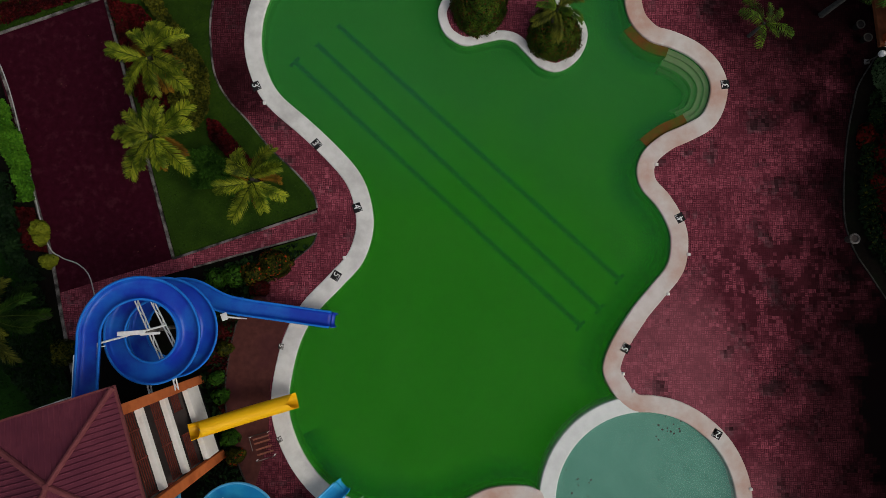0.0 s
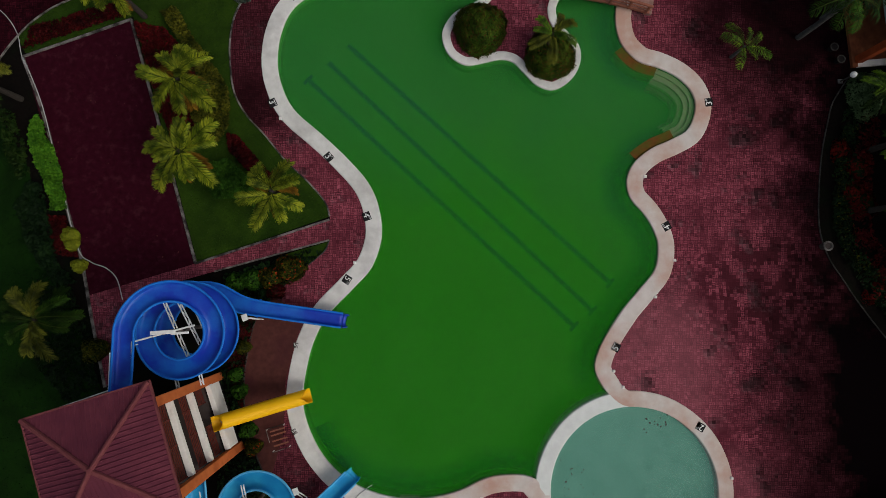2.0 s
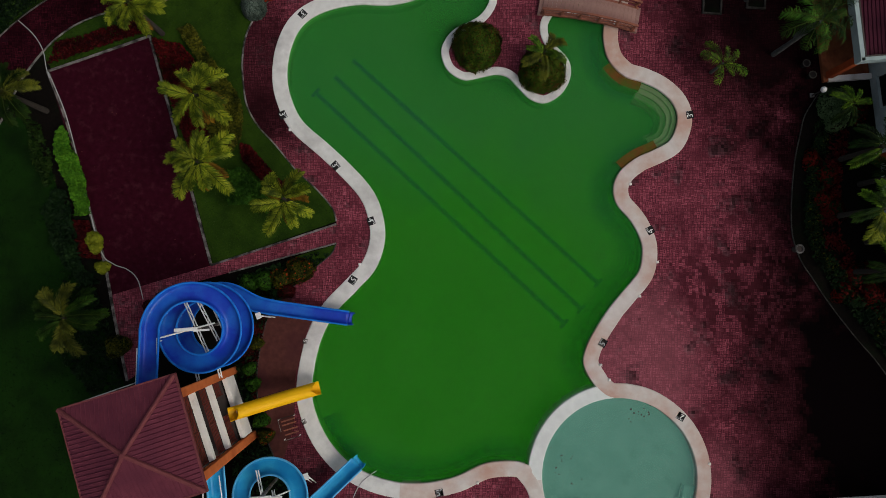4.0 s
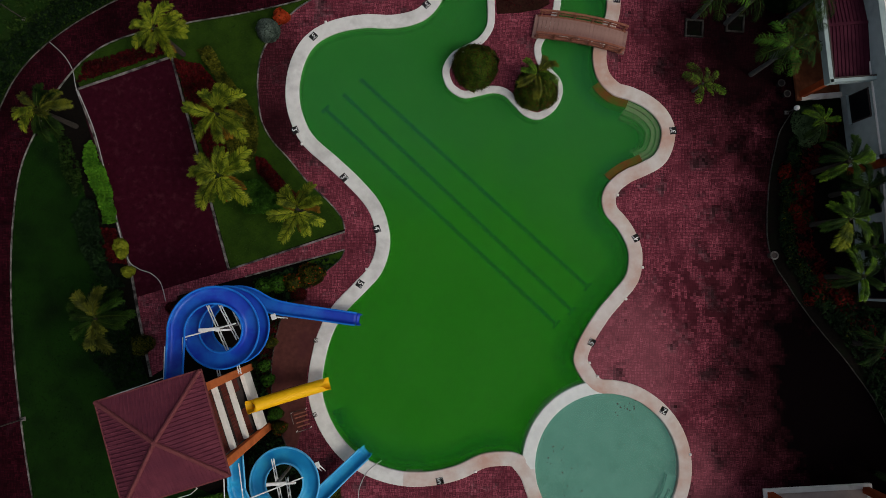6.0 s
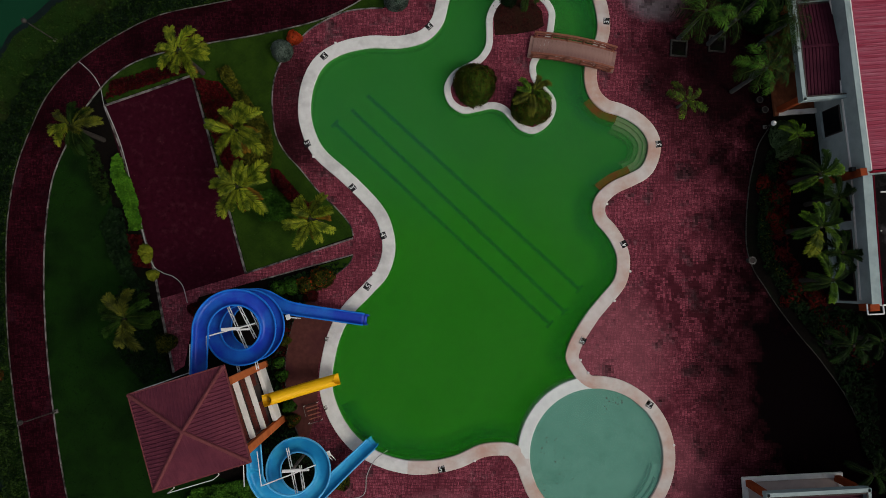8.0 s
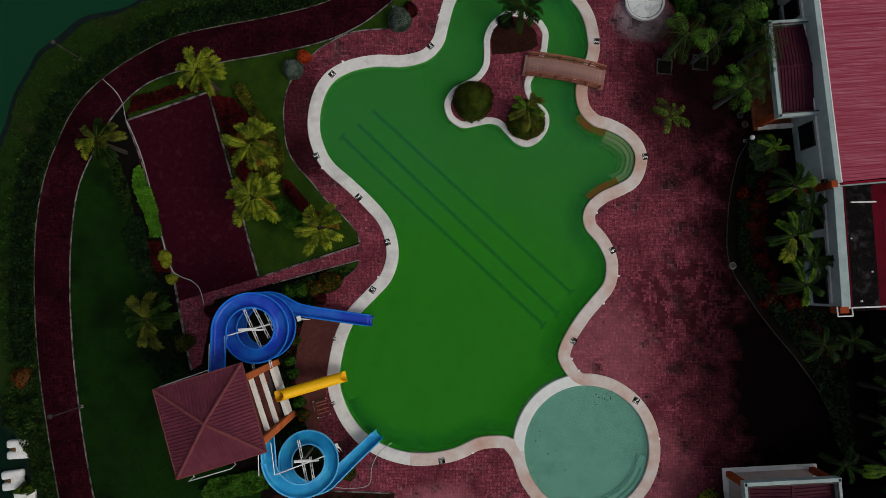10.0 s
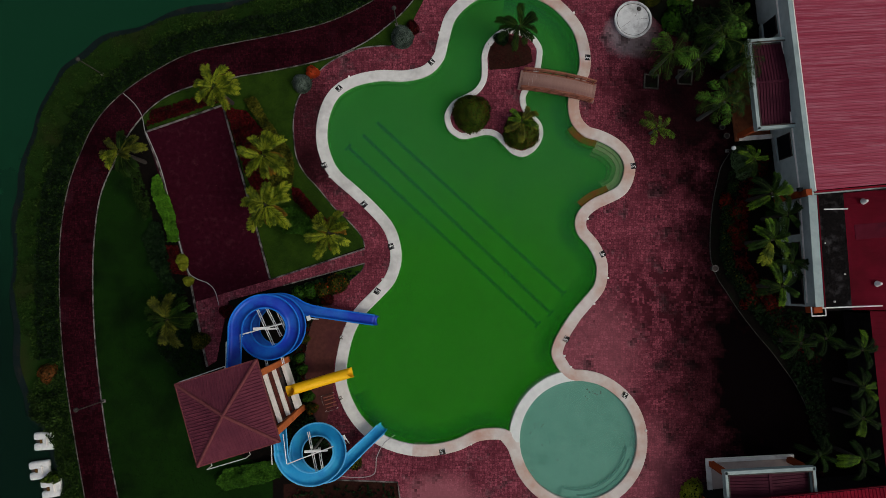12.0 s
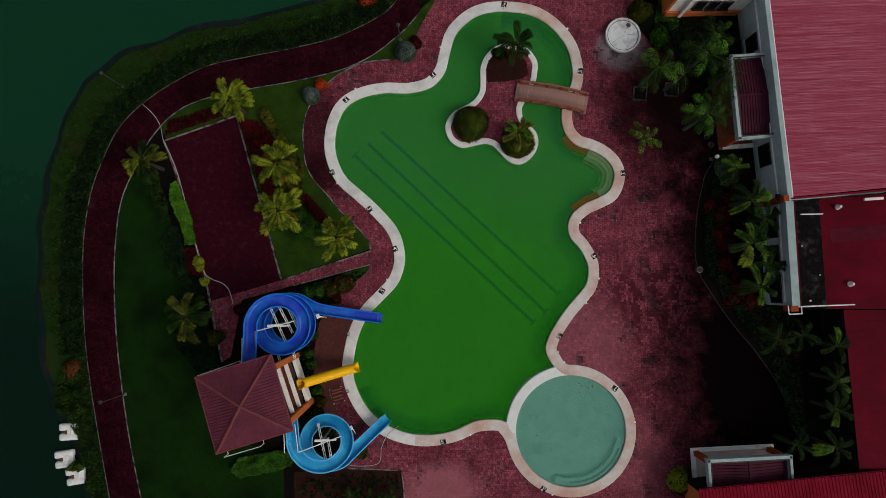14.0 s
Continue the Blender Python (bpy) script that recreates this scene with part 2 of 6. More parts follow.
GREY_WALL = surface("pale_grey_wall", (0.27, 0.34, 0.33), (0.34, 0.41, 0.40), 1.2, 0.85, 0.1, (0.20, 0.25, 0.24), 0.4, 0.5, 0.75)
ORANGE = surface("burnt_orange_wall", (0.48, 0.12, 0.035), (0.58, 0.16, 0.05), 2, 0.8, 0.12, (0.34, 0.08, 0.025), 0.7)
BLUE = surface("royal_blue_fibreglass", (0.008, 0.028, 0.36), (0.008, 0.070, 0.45), 0.8, 0.35, 0.0, (0.012, 0.14, 0.50), 0.4, 0.45, 0.7, 0.25)
BLUE_RIM = surface("light_blue_rim", (0.012, 0.13, 0.52), (0.02, 0.18, 0.6), 3, 0.35, 0.0)
CYAN = surface("sky_blue_fibreglass", (0.010, 0.22, 0.48), (0.015, 0.29, 0.56), 0.8, 0.35, 0.0, (0.04, 0.37, 0.58), 0.4, 0.5, 0.7, 0.2)
CYAN_RIM = surface("pale_sky_blue_rim", (0.08, 0.38, 0.68), (0.12, 0.45, 0.72), 3, 0.35, 0.0)
YELLOW = surface("yellow_fibreglass", (0.80, 0.42, 0.002), (0.88, 0.50, 0.006), 1.0, 0.45, 0.0, (0.68, 0.32, 0.006), 0.5, 0.5, 0.75, 0.15)
ROOF = surface("dark_maroon_metal_roof", (0.098, 0.022, 0.036), (0.140, 0.034, 0.050), 2.0, 0.6, 0.08, (0.072, 0.016, 0.030), 0.5, 0.5, 0.75, 0.05)
ROOF_CAP = surface("faded_maroon_ridge", (0.13, 0.036, 0.040), (0.17, 0.052, 0.054), 3.0, 0.7, 0.1)
RED_ROOF = surface("deep_red_metal_roof", (0.085, 0.0015, 0.008), (0.11, 0.003, 0.012), 0.7, 0.6, 0.05, (0.065, 0.002, 0.007), 0.25, 0.45, 0.7, 0.03)
PINK_ROOF = streaked("faded_red_metal_roof", (0.25, 0.028, 0.052), (0.33, 0.070, 0.105), (0.45, 0.19, 0.23))
BRIGHT_ROOF = surface("bright_red_metal_roof", (0.17, 0.003, 0.014), (0.22, 0.008, 0.022), 0.7, 0.6, 0.05, (0.13, 0.003, 0.012), 0.25, 0.45, 0.7, 0.03)
RAIL = surface("brown_painted_rail", (0.10, 0.022, 0.016), (0.15, 0.034, 0.024), 5, 0.6, 0.1)
# dark tone with interior shade put in; frames and dead leaves share it
DARK = surface("shade_dark_floor_and_trim", (0.05, 0.04, 0.035), (0.07, 0.055, 0.05), 3, 0.85, 0.1)
GLASS = surface("dark_window_glass", (0.004, 0.005, 0.006), (0.008, 0.009, 0.011), 1, 0.3, 0.0, spec=0.05)
TIMBER = surface("weathered_red_timber", (0.20, 0.070, 0.045), (0.30, 0.115, 0.075), 7, 0.8, 0.3, (0.13, 0.06, 0.045), 1.2)
PLANK = surface("worn_pink_planks", (0.26, 0.15, 0.125), (0.33, 0.20, 0.17), 4, 0.8, 0.2, (0.19, 0.10, 0.085), 0.9, 0.45, 0.7, vary=0.05)
BLACK = surface("black_tile", (0.012, 0.012, 0.012), (0.02, 0.02, 0.02), 8, 0.5, 0.0)
BARK = surface("grey_palm_bark", (0.028, 0.024, 0.020), (0.05, 0.043, 0.036), 14, 0.9, 0.6)
FROND_Y = leafy("yellow_green_palm_leaf", (0.060, 0.105, 0.004), (0.33, 0.35, 0.022), 0.32, 0.5, 0.08)
FROND_O = leafy("rusty_old_palm_leaf", (0.13, 0.060, 0.006), (0.22, 0.115, 0.010), 0.3)
FROND_D = leafy("dark_green_palm_leaf", (0.009, 0.028, 0.003), (0.032, 0.066, 0.007), 0.45)
FROND_B = leafy("bright_green_palm_leaf", (0.035, 0.10, 0.005), (0.16, 0.26, 0.014), 0.35, 0.5, 0.08)
RACHIS = surface("dull_leaf_stalk", (0.022, 0.035, 0.006), (0.04, 0.055, 0.010), 6, 0.7, 0.0)
LEAF_G = leafy("hedge_leaf", (0.020, 0.072, 0.006), (0.056, 0.145, 0.011))
LEAF_I = leafy("island_bush_leaf", (0.016, 0.050, 0.004), (0.085, 0.125, 0.010))
RUST = leafy("rusty_flower", (0.06, 0.030, 0.006), (0.15, 0.045, 0.012))
FROND_F = leafy("green_feather_leaf", (0.025, 0.085, 0.007), (0.095, 0.205, 0.016), 0.4, 0.5, 0.08)
# lighter than GREY_WALL: light added in the colour for the dim west face
HALL_WALL = surface("pale_plastered_wall", (0.35, 0.41, 0.40), (0.42, 0.48, 0.47), 1.2, 0.85, 0.1, (0.25, 0.29, 0.28), 0.4, 0.5, 0.75)
LEAF_P = leafy("grey_green_shrub_leaf", (0.045, 0.090, 0.030), (0.13, 0.19, 0.085), 0.1)
# darker copy of ORANGE with the shade put into the colour
RED_ORANGE = surface("shade_toned_orange_wall", (0.24, 0.045, 0.015), (0.32, 0.065, 0.020), 2, 0.8, 0.12, (0.15, 0.026, 0.010), 0.7)
STEP_EDGE = surface("dark_teal_step_edge", (0.05, 0.16, 0.12), (0.07, 0.20, 0.15), 2, 0.7, 0.0)
BROWN_SOIL = surface("brown_red_soil", (0.014, 0.005, 0.004), (0.036, 0.013, 0.009), 6, 0.95, 0.5, (0.02, 0.012, 0.006), 0.8)
PALE_BARK = surface("grey_smooth_bark", (0.04, 0.04, 0.038), (0.08, 0.08, 0.075), 5, 0.9, 0.3, (0.06, 0.06, 0.055), 1.0, 0.5, 0.7)
LEAF_L = leafy("lime_hedge_leaf", (0.035, 0.13, 0.007), (0.09, 0.22, 0.012))
# dark shrub leaf; its colour also paints shade within and beneath plants
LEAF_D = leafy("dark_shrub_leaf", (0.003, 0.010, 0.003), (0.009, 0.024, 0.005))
LEAF_O = leafy("olive_shrub_leaf", (0.014, 0.022, 0.002), (0.095, 0.088, 0.007))
LEAF_R = leafy("red_shrub_leaf", (0.024, 0.0015, 0.002), (0.078, 0.005, 0.005))
LEAF_C = leafy("crimson_shrub_leaf", (0.05, 0.003, 0.002), (0.13, 0.009, 0.005))
LEAF_F = leafy("orange_red_flower", (0.25, 0.025, 0.008), (0.35, 0.05, 0.01))
LEAF_S = leafy("silver_green_leaf", (0.022, 0.038, 0.028), (0.15, 0.19, 0.155), 0.1)
BANK_LEAF = leafy("dull_bank_leaf", (0.008, 0.024, 0.003), (0.026, 0.050, 0.006))
KERB_M = surface("worn_grey_kerb", (0.06, 0.056, 0.05), (0.15, 0.14, 0.125), 5, 0.9, 0.3, (0.015, 0.014, 0.012), 1.1, 0.45, 0.62)
KERB_D = surface("dark_grey_kerb", (0.025, 0.023, 0.02), (0.06, 0.055, 0.05), 5, 0.9, 0.3, (0.02, 0.018, 0.015), 0.9, 0.5, 0.65)
BLADE = leafy("lawn_blade", (0.017, 0.040, 0.004), (0.027, 0.057, 0.006), 0.0)
# blade colour darkened to match, shade included
BLADE_D = leafy("shade_toned_lawn_blade", (0.004, 0.015, 0.002), (0.007, 0.024, 0.003), 0.0)
REED = leafy("reed_leaf", (0.003, 0.011, 0.002), (0.026, 0.052, 0.007))
FROND_OL = leafy("olive_palm_leaf", (0.040, 0.052, 0.005), (0.15, 0.15, 0.014), 0.3, 0.5, 0.08)
# darkest frond copy: deep shade is put into the leaf colour
FROND_S = leafy("shade_toned_palm_leaf", (0.004, 0.014, 0.002), (0.016, 0.040, 0.005), 0.45)
PORCH_ROOF = surface("dark_plum_metal_roof", (0.045, 0.009, 0.018), (0.065, 0.014, 0.025), 2.0, 0.6, 0.08, (0.03, 0.006, 0.013), 0.5)
TERRA = surface("terracotta_floor", (0.15, 0.048, 0.022), (0.21, 0.07, 0.03), 3.0, 0.85, 0.1, (0.09, 0.026, 0.014), 0.6)
DRAIN = surface("blackened_flat_roof", (0.002, 0.002, 0.002), (0.010, 0.008, 0.008), 7.0, 0.95, 0.4, (0.045, 0.042, 0.043), 1.3, 0.52, 0.74)
FADED_ROOF = surface("faded_purple_red_roof", (0.070, 0.0055, 0.013), (0.088, 0.008, 0.018), 1.5, 0.65, 0.05, (0.045, 0.006, 0.012), 0.5, 0.5, 0.7, 0.03)
LEAF_Y = leafy("yellow_shrub_leaf", (0.17, 0.20, 0.012), (0.26, 0.28, 0.02), 0.1)

# ---- building blocks ----


def link(name, verts, faces, material, smooth=False):
    me = bpy.data.meshes.new(name)
    me.from_pydata([tuple(v) for v in verts], [], faces)
    me.validate()
    me.materials.append(material)
    if smooth:
        me.shade_smooth()
    return new(name, me)


def part(name, bm, material, parent=None, label="", smooth=False):
    me = bpy.data.meshes.new(name)
    bmesh.ops.recalc_face_normals(bm, faces=bm.faces)
    bm.to_mesh(me)
    bm.free()
    me.materials.append(material)
    if smooth:
        me.shade_smooth()
    ob = new(name, me)
    ob.parent = parent
    return tagged(ob, label)


def hang(ob, parent, label=""):
    ob.parent = parent
    return tagged(ob, label)


def empty(name, m=Matrix.Identity(4)):
    ob = new(name)
    ob.matrix_basis = m
    return ob


def box(bm, m, sx, sy, sz, bevel=0.0):
    r = bmesh.ops.create_cube(bm, size=1, matrix=m @ Matrix.Diagonal((sx, sy, sz, 1)))
    if bevel:
        es = list({e for v in r["verts"] for e in v.link_edges})
        bmesh.ops.bevel(bm, geom=es, offset=bevel, segments=2, affect="EDGES", profile=0.5)
    return bm


def boxed(m, sx, sy, sz, bevel=0.0):
    return box(bmesh.new(), m, sx, sy, sz, bevel)


def bar(bm, a, b, r, n=8):
    """A round bar from a to b."""
    a, b = Vector(a), Vector(b)
    d = b - a
    m = Matrix.Translation((a + b) / 2) @ d.to_track_quat("Z", "Y").to_matrix().to_4x4()
    bmesh.ops.create_cone(bm, cap_ends=True, segments=n, radius1=r, radius2=r, depth=d.length, matrix=m)
    return bm


def spline(pts, closed=False, per=6):
    """A smooth curve through the points."""
    p = np.array(pts, float)
    k = len(p)
    out = []
    for i in range(k if closed else k - 1):
        a, b, c, d = (p[j % k] if closed else p[min(max(j, 0), k - 1)] for j in (i - 1, i, i + 1, i + 2))
        for s in range(per):
            u = s / per
            out.append(0.5 * (2 * b + (c - a) * u + (2 * a - 5 * b + 4 * c - d) * u * u + (3 * b - a - 3 * c + d) * u ** 3))
    if not closed:
        out.append(p[-1])
    return np.array(out)


def shifted(c, d, closed=False):
    """A plan curve moved to its left by d."""
    c = np.array(c)[:, :2]
    t = np.roll(c, -1, 0) - np.roll(c, 1, 0) if closed else np.gradient(c, axis=0)
    t /= np.linalg.norm(t, axis=1)[:, None] + 1e-9
    return c + d * np.stack([-t[:, 1], t[:, 0]], 1)


def strip(name, left, right, z, low, material, closed=False, round_=0.05):
    """A band between two plan curves, with rounded shoulders and sides down to low."""
    L, R = np.array(left)[:, :2], np.array(right)[:, :2]
    w = (R - L) / (np.linalg.norm(R - L, axis=1)[:, None] + 1e-9)
    k = len(L)
    rows = [(L, low), (L, z - round_), (L + w * round_ * 0.4, z - round_ * 0.3), (L + w * round_ * 1.2, z),
            (R - w * round_ * 1.2, z), (R - w * round_ * 0.4, z - round_ * 0.3), (R, z - round_), (R, low)]
    verts = [(x, y, h) for c, h in rows for x, y in c]
    faces = []
    for r in range(len(rows) - 1):
        for i in range(k if closed else k - 1):
            j = (i + 1) % k
            faces.append((r * k + i, (r + 1) * k + i, (r + 1) * k + j, r * k + j))
    return link(name, verts, faces, material)


def sheet(name, outline, z, material, holes=(), thick=0.0):
    """A flat piece of ground with holes."""
    bm = bmesh.new()
    for loop in (outline, *holes):
        vs = [bm.verts.new((x, y, z)) for x, y in np.array(loop)[:, :2]]
        for i in range(len(vs)):
            bm.edges.new((vs[i], vs[(i + 1) % len(vs)]))
    bmesh.ops.triangle_fill(bm, use_beauty=True, use_dissolve=False, edges=bm.edges[:], normal=(0, 0, 1))
    for f in bm.faces:
        if f.normal.z < 0:
            f.normal_flip()
    if thick:
        edge = [e for e in bm.edges if len(e.link_faces) == 1]
        g = bmesh.ops.extrude_edge_only(bm, edges=edge)
        for v in (x for x in g["geom"] if isinstance(x, bmesh.types.BMVert)):
            v.co.z -= thick
    me = bpy.data.meshes.new(name)
    bm.to_mesh(me)
    bm.free()
    me.materials.append(material)
    return new(name, me)


def sweep(name, path, profile, material, closed_profile=True, caps=True, ups=None, smooth=True):
    """A profile (across, up) drawn along a path in space, kept upright."""
    p = np.array(path, float)
    t = np.gradient(p, axis=0)
    t /= np.linalg.norm(t, axis=1)[:, None] + 1e-9
    verts, faces = [], []
    for i in range(len(p)):
        side = np.cross(t[i], (0, 0, 1))
        if np.linalg.norm(side) < 1e-3:
            side = np.array((1.0, 0, 0))
        side /= np.linalg.norm(side)
        up = np.cross(side, t[i])
        bank = ups[i] if ups is not None else 0.0
        c, s = math.cos(bank), math.sin(bank)
        prof = profile(i) if callable(profile) else profile
        for a, b in prof:
            verts.append(p[i] + side * (a * c - b * s) + up * (a * s + b * c))
    k = len(verts) // len(p)
    for i in range(len(p) - 1):
        for j in range(k if closed_profile else k - 1):
            q = (j + 1) % k
            faces.append((i * k + j, i * k + q, (i + 1) * k + q, (i + 1) * k + j))
    if caps and closed_profile:
        faces.append(tuple(range(k - 1, -1, -1)))
        faces.append(tuple(range((len(p) - 1) * k, len(p) * k)))
    return link(name, verts, faces, material, smooth)


def ring(r, n=8):
    return [(r * math.cos(2 * math.pi * i / n), r * math.sin(2 * math.pi * i / n)) for i in range(n)]


def circle(cx, cy, r, a0=0.0, a1=360.0, n=64):
    return np.array([(cx + r * math.cos(radians(a)), cy + r * math.sin(radians(a))) for a in np.linspace(a0, a1, n)])



# ---- plan of the pool ----
EAST = [(5.1, 25.3), (7.6, 25.0), (9.6, 23.9), (11.2, 22.0), (11.8, 20.0), (11.8, 18.4), (11.2, 16.8), (10.8, 15.6), (10.8, 14.3), (11.2, 13.1),
        (12.2, 12.1), (13.4, 11.7), (14.6, 11.1), (15.5, 10.2), (15.8, 9.1), (15.3, 7.7), (14.2, 7.0), (12.9, 6.4), (11.8, 5.5), (11.3, 4.4),
        (11.5, 3.2), (12.4, 2.1), (13.0, 1.0), (13.2, 0.0), (12.95, -1.35), (11.95, -2.6), (10.85, -3.9), (9.88, -5.35), (9.25, -6.6), (9.1, -7.7), (9.8, -9.0)]
WEST = [(5.4, -14.5), (4.9, -14.1), (3.8, -14.0), (2.3, -14.2), (0.5, -15.0), (-1.4, -15.4), (-3.2, -15.4), (-5.1, -14.9), (-6.7, -14.0), (-7.9, -12.7),
        (-8.7, -11.2), (-9.1, -9.7), (-9.0, -8.0), (-8.5, -5.9), (-7.6, -4.2), (-6.1, -2.6), (-4.9, -1.2), (-4.3, 0.7), (-4.5, 2.6), (-5.2, 4.2),
        (-6.6, 5.8), (-8.2, 7.3), (-9.9, 8.8), (-10.7, 10.2), (-11.1, 11.9), (-10.9, 13.9), (-10.1, 15.6), (-8.6, 16.6), (-6.4, 17.1), (-4.0, 17.1),
        (-1.9, 17.7), (-0.6, 19.1), (-0.1, 20.9), (0.5, 22.9), (1.9, 24.4), (3.4, 25.1), (5.1, 25.3)]
ISLAND = [(5.9, 22.1), (5.0, 22.1), (4.1, 21.6), (3.3, 20.7), (2.9, 19.6), (2.9, 18.3), (2.8, 17.3), (2.2, 16.4), (1.2, 15.8), (0.3, 15.3),
          (-0.3, 14.5), (-0.5, 13.7), (-0.2, 12.7), (0.4, 12.1), (1.2, 11.8), (2.3, 12.0), (3.3, 12.2), (4.1, 12.0), (4.8, 11.3), (5.6, 10.5),
          (6.6, 10.2), (7.5, 10.6), (8.2, 11.4), (8.5, 12.4), (8.3, 13.3), (7.7, 14.0), (7.1, 14.7), (6.9, 15.6), (7.3, 16.5), (8.1, 17.8),
          (8.42, 19.2), (8.4, 20.4), (7.5, 21.6)]
KID = (11.4, -15.05)
KID_IN, KID_OUT, COPING = 5.17, 6.12, 1.03
east, west = spline(EAST), spline(WEST)
island = spline(ISLAND, True)


def pool_loop(d):
    return np.concatenate([shifted(east, d), circle(*KID, KID_OUT - COPING + d if d else KID_OUT, 84, -172, 64) if d else circle(*KID, KID_OUT, 105, 175, 14), shifted(west, d)[:-1]])


hole = pool_loop(0.55)

# ---- ground, lake and paths ----
PATH_IN = [(-3.0, 25.2), (-4.3, 23.6), (-5.7, 22.3), (-7.8, 20.7), (-10.8, 19.3), (-15.2, 18.2), (-19.5, 17.4), (-24.1, 16.3), (-26.8, 14.8), (-28.9, 12.3), (-30.1, 9.8),
           (-31.4, 6.3), (-31.8, 1.4), (-31.6, -3.9), (-31.0, -9.2), (-29.9, -15.5), (-28.6, -21.2), (-26.5, -30.0)]
PATH_OUT = [(-3.6, 29.0), (-5.4, 26.2), (-7.0, 24.7), (-10.9, 22.7), (-15.2, 21.5), (-19.6, 20.6), (-23.4, 19.7), (-26.6, 18.1), (-29.8, 15.8), (-31.9, 13.4), (-33.2, 10.6),
            (-34.3, 7.1), (-34.8, 2.5), (-34.6, -3.4), (-34.0, -8.7), (-33.0, -14.2), (-31.5, -21.2), (-29.5, -30.0)]
SHORE = [(-6.0, 28.8), (-13.2, 25.9), (-19.2, 24.2), (-24.7, 23.0), (-29.6, 21.4), (-33.2, 19.3), (-35.5, 17.0), (-37.2, 12.9), (-38.1, 8.5), (-38.6, 4.1), (-38.6, -1.3),
         (-38.0, -6.6), (-37.1, -11.4), (-35.9, -13.6), (-34.7, -15.2), (-34.0, -17.6), (-33.4, -20.4), (-32.8, -24.0), (-31.0, -34.0)]
path_in, path_out, shore = spline(PATH_IN), spline(PATH_OUT), spline(SHORE)
shore = shore + np.stack([0.16 * np.sin(np.arange(len(shore)) * 0.9), 0.16 * np.cos(np.arange(len(shore)) * 0.7)], 1)
lake_far = [(-60, -200), (-400, -200), (-400, 400), (20, 400), (6, 40)]
lake_loop = np.concatenate([shore, lake_far])
BIG = [(-900, -900), (900, -900), (900, 900), (-900, 900)]
tagged(sheet("ground", BIG, 0.0, SOIL, [hole, lake_loop]), "dark garden soil and ground cover round the pool", "ground", kind="structure")
bank_low = shifted(shore, -1.6)
bank_verts = [(x, y, 0.0) for x, y in shore] + [(x, y, -1.4) for x, y in bank_low]
k = len(shore)
tagged(link("lake_edge", bank_verts, [(i, i + 1, k + i + 1, k + i) for i in range(k - 1)], SOIL), "muddy earth slope into the lake", "bank", kind="structure")
tagged(sheet("lake_bed", [(-420, -220), (30, -220), (30, 420), (-420, 420)], -1.5, SOIL), "dark lake bed", "ground", kind="structure")
tagged(sheet("lake_water", np.concatenate([shifted(shore, 0.3), lake_far]), -0.30, LAKE), "still dark green lake water", "water", kind="structure")
mud_out = shifted(shore, -0.75) + np.stack([0.15 * np.sin(np.arange(k) * 0.35), 0.15 * np.sin(np.arange(k) * 0.5)], 1)
tagged(link("mud_margin", [(x, y, 0.012) for x, y in shifted(shore, 0.12)] + [(x, y, -0.10) for x, y in shifted(shore, -0.25)] + [(x, y, -0.31) for x, y in mud_out],
            [(r * k + i, r * k + i + 1, (r + 1) * k + i + 1, (r + 1) * k + i) for r in range(2) for i in range(k - 1)], MUD), "wet grey mud margin of the lake", "bank", kind="structure")
tagged(sheet("bank_lawn", np.concatenate([shore[2:], path_out[::-1]]), 0.015, BANK), "rough grass between lake and path", "grass", kind="structure")
tagged(sheet("lake_path", np.concatenate([path_in, path_out[::-1]]), 0.03, PATH_PAVERS), "dark red paved path along the lake", "path", kind="structure")


def kerb(name, c, width, top, material=KERB, label="grey concrete kerb along paving", closed=False):
    return tagged(strip(name, shifted(c, width / 2, closed), shifted(c, -width / 2, closed), top, -0.05, material, closed, 0.02), label, "kerb", kind="structure")


kerb("kerb_lake_inner", path_in, 0.085, 0.12)
kerb("kerb_lake_outer", path_out, 0.07, 0.12, KERB_M, "worn grey kerb along the lake path")

# lawn between path, court and deck
DECK_W = [(-7.6, 2.0), (-7.9, 2.9), (-9.0, 4.2), (-10.4, 5.5), (-11.8, 7.2), (-13.0, 8.5), (-13.8, 9.9), (-14.1, 11.5), (-14.2, 13.2), (-14.0, 14.8), (-13.5, 16.0),
          (-12.7, 17.1), (-11.4, 18.5), (-10.0, 19.4), (-8.4, 20.1), (-6.7, 20.35), (-5.4, 20.4)]
deck_w = spline(DECK_W, per=4)
COURT_LOOP = [(-27.5, 12.3), (-20.6, 14.8), (-16.0, -1.0), (-19.6, -2.8), (-20.6, -8.2), (-21.4, -8.7), (-22.4, -4.4), (-23.2, -0.7)]
lawn_in = path_in[(path_in[:, 0] < -7.0) & (path_in[:, 0] > -28.0) & (path_in[:, 1] > 12)]
LAWN = np.concatenate([deck_w, lawn_in, [(-27.3, 12.5), (-20.5, 15.0), (-15.9, -0.95)]])
tagged(sheet("lawn_north", LAWN, 0.02, GRASS), "short dark green lawn beside the pool deck", "lawn", kind="structure")
in_w = path_in[(path_in[:, 1] < 9.0)]
LAWN_W = np.concatenate([in_w, [(-15, -30), (-15.5, -17.5), (-19.5, -16.0), (-21.6, -9.0), (-23.6, -4.0), (-25.5, 1.0), (-27.0, 5.5), (-29.3, 9.2)]])
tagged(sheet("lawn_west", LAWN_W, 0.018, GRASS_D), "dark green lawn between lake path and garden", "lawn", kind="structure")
tagged(sheet("court", COURT_LOOP, 0.035, COURT), "dark red smooth paved court", "court", kind="structure")
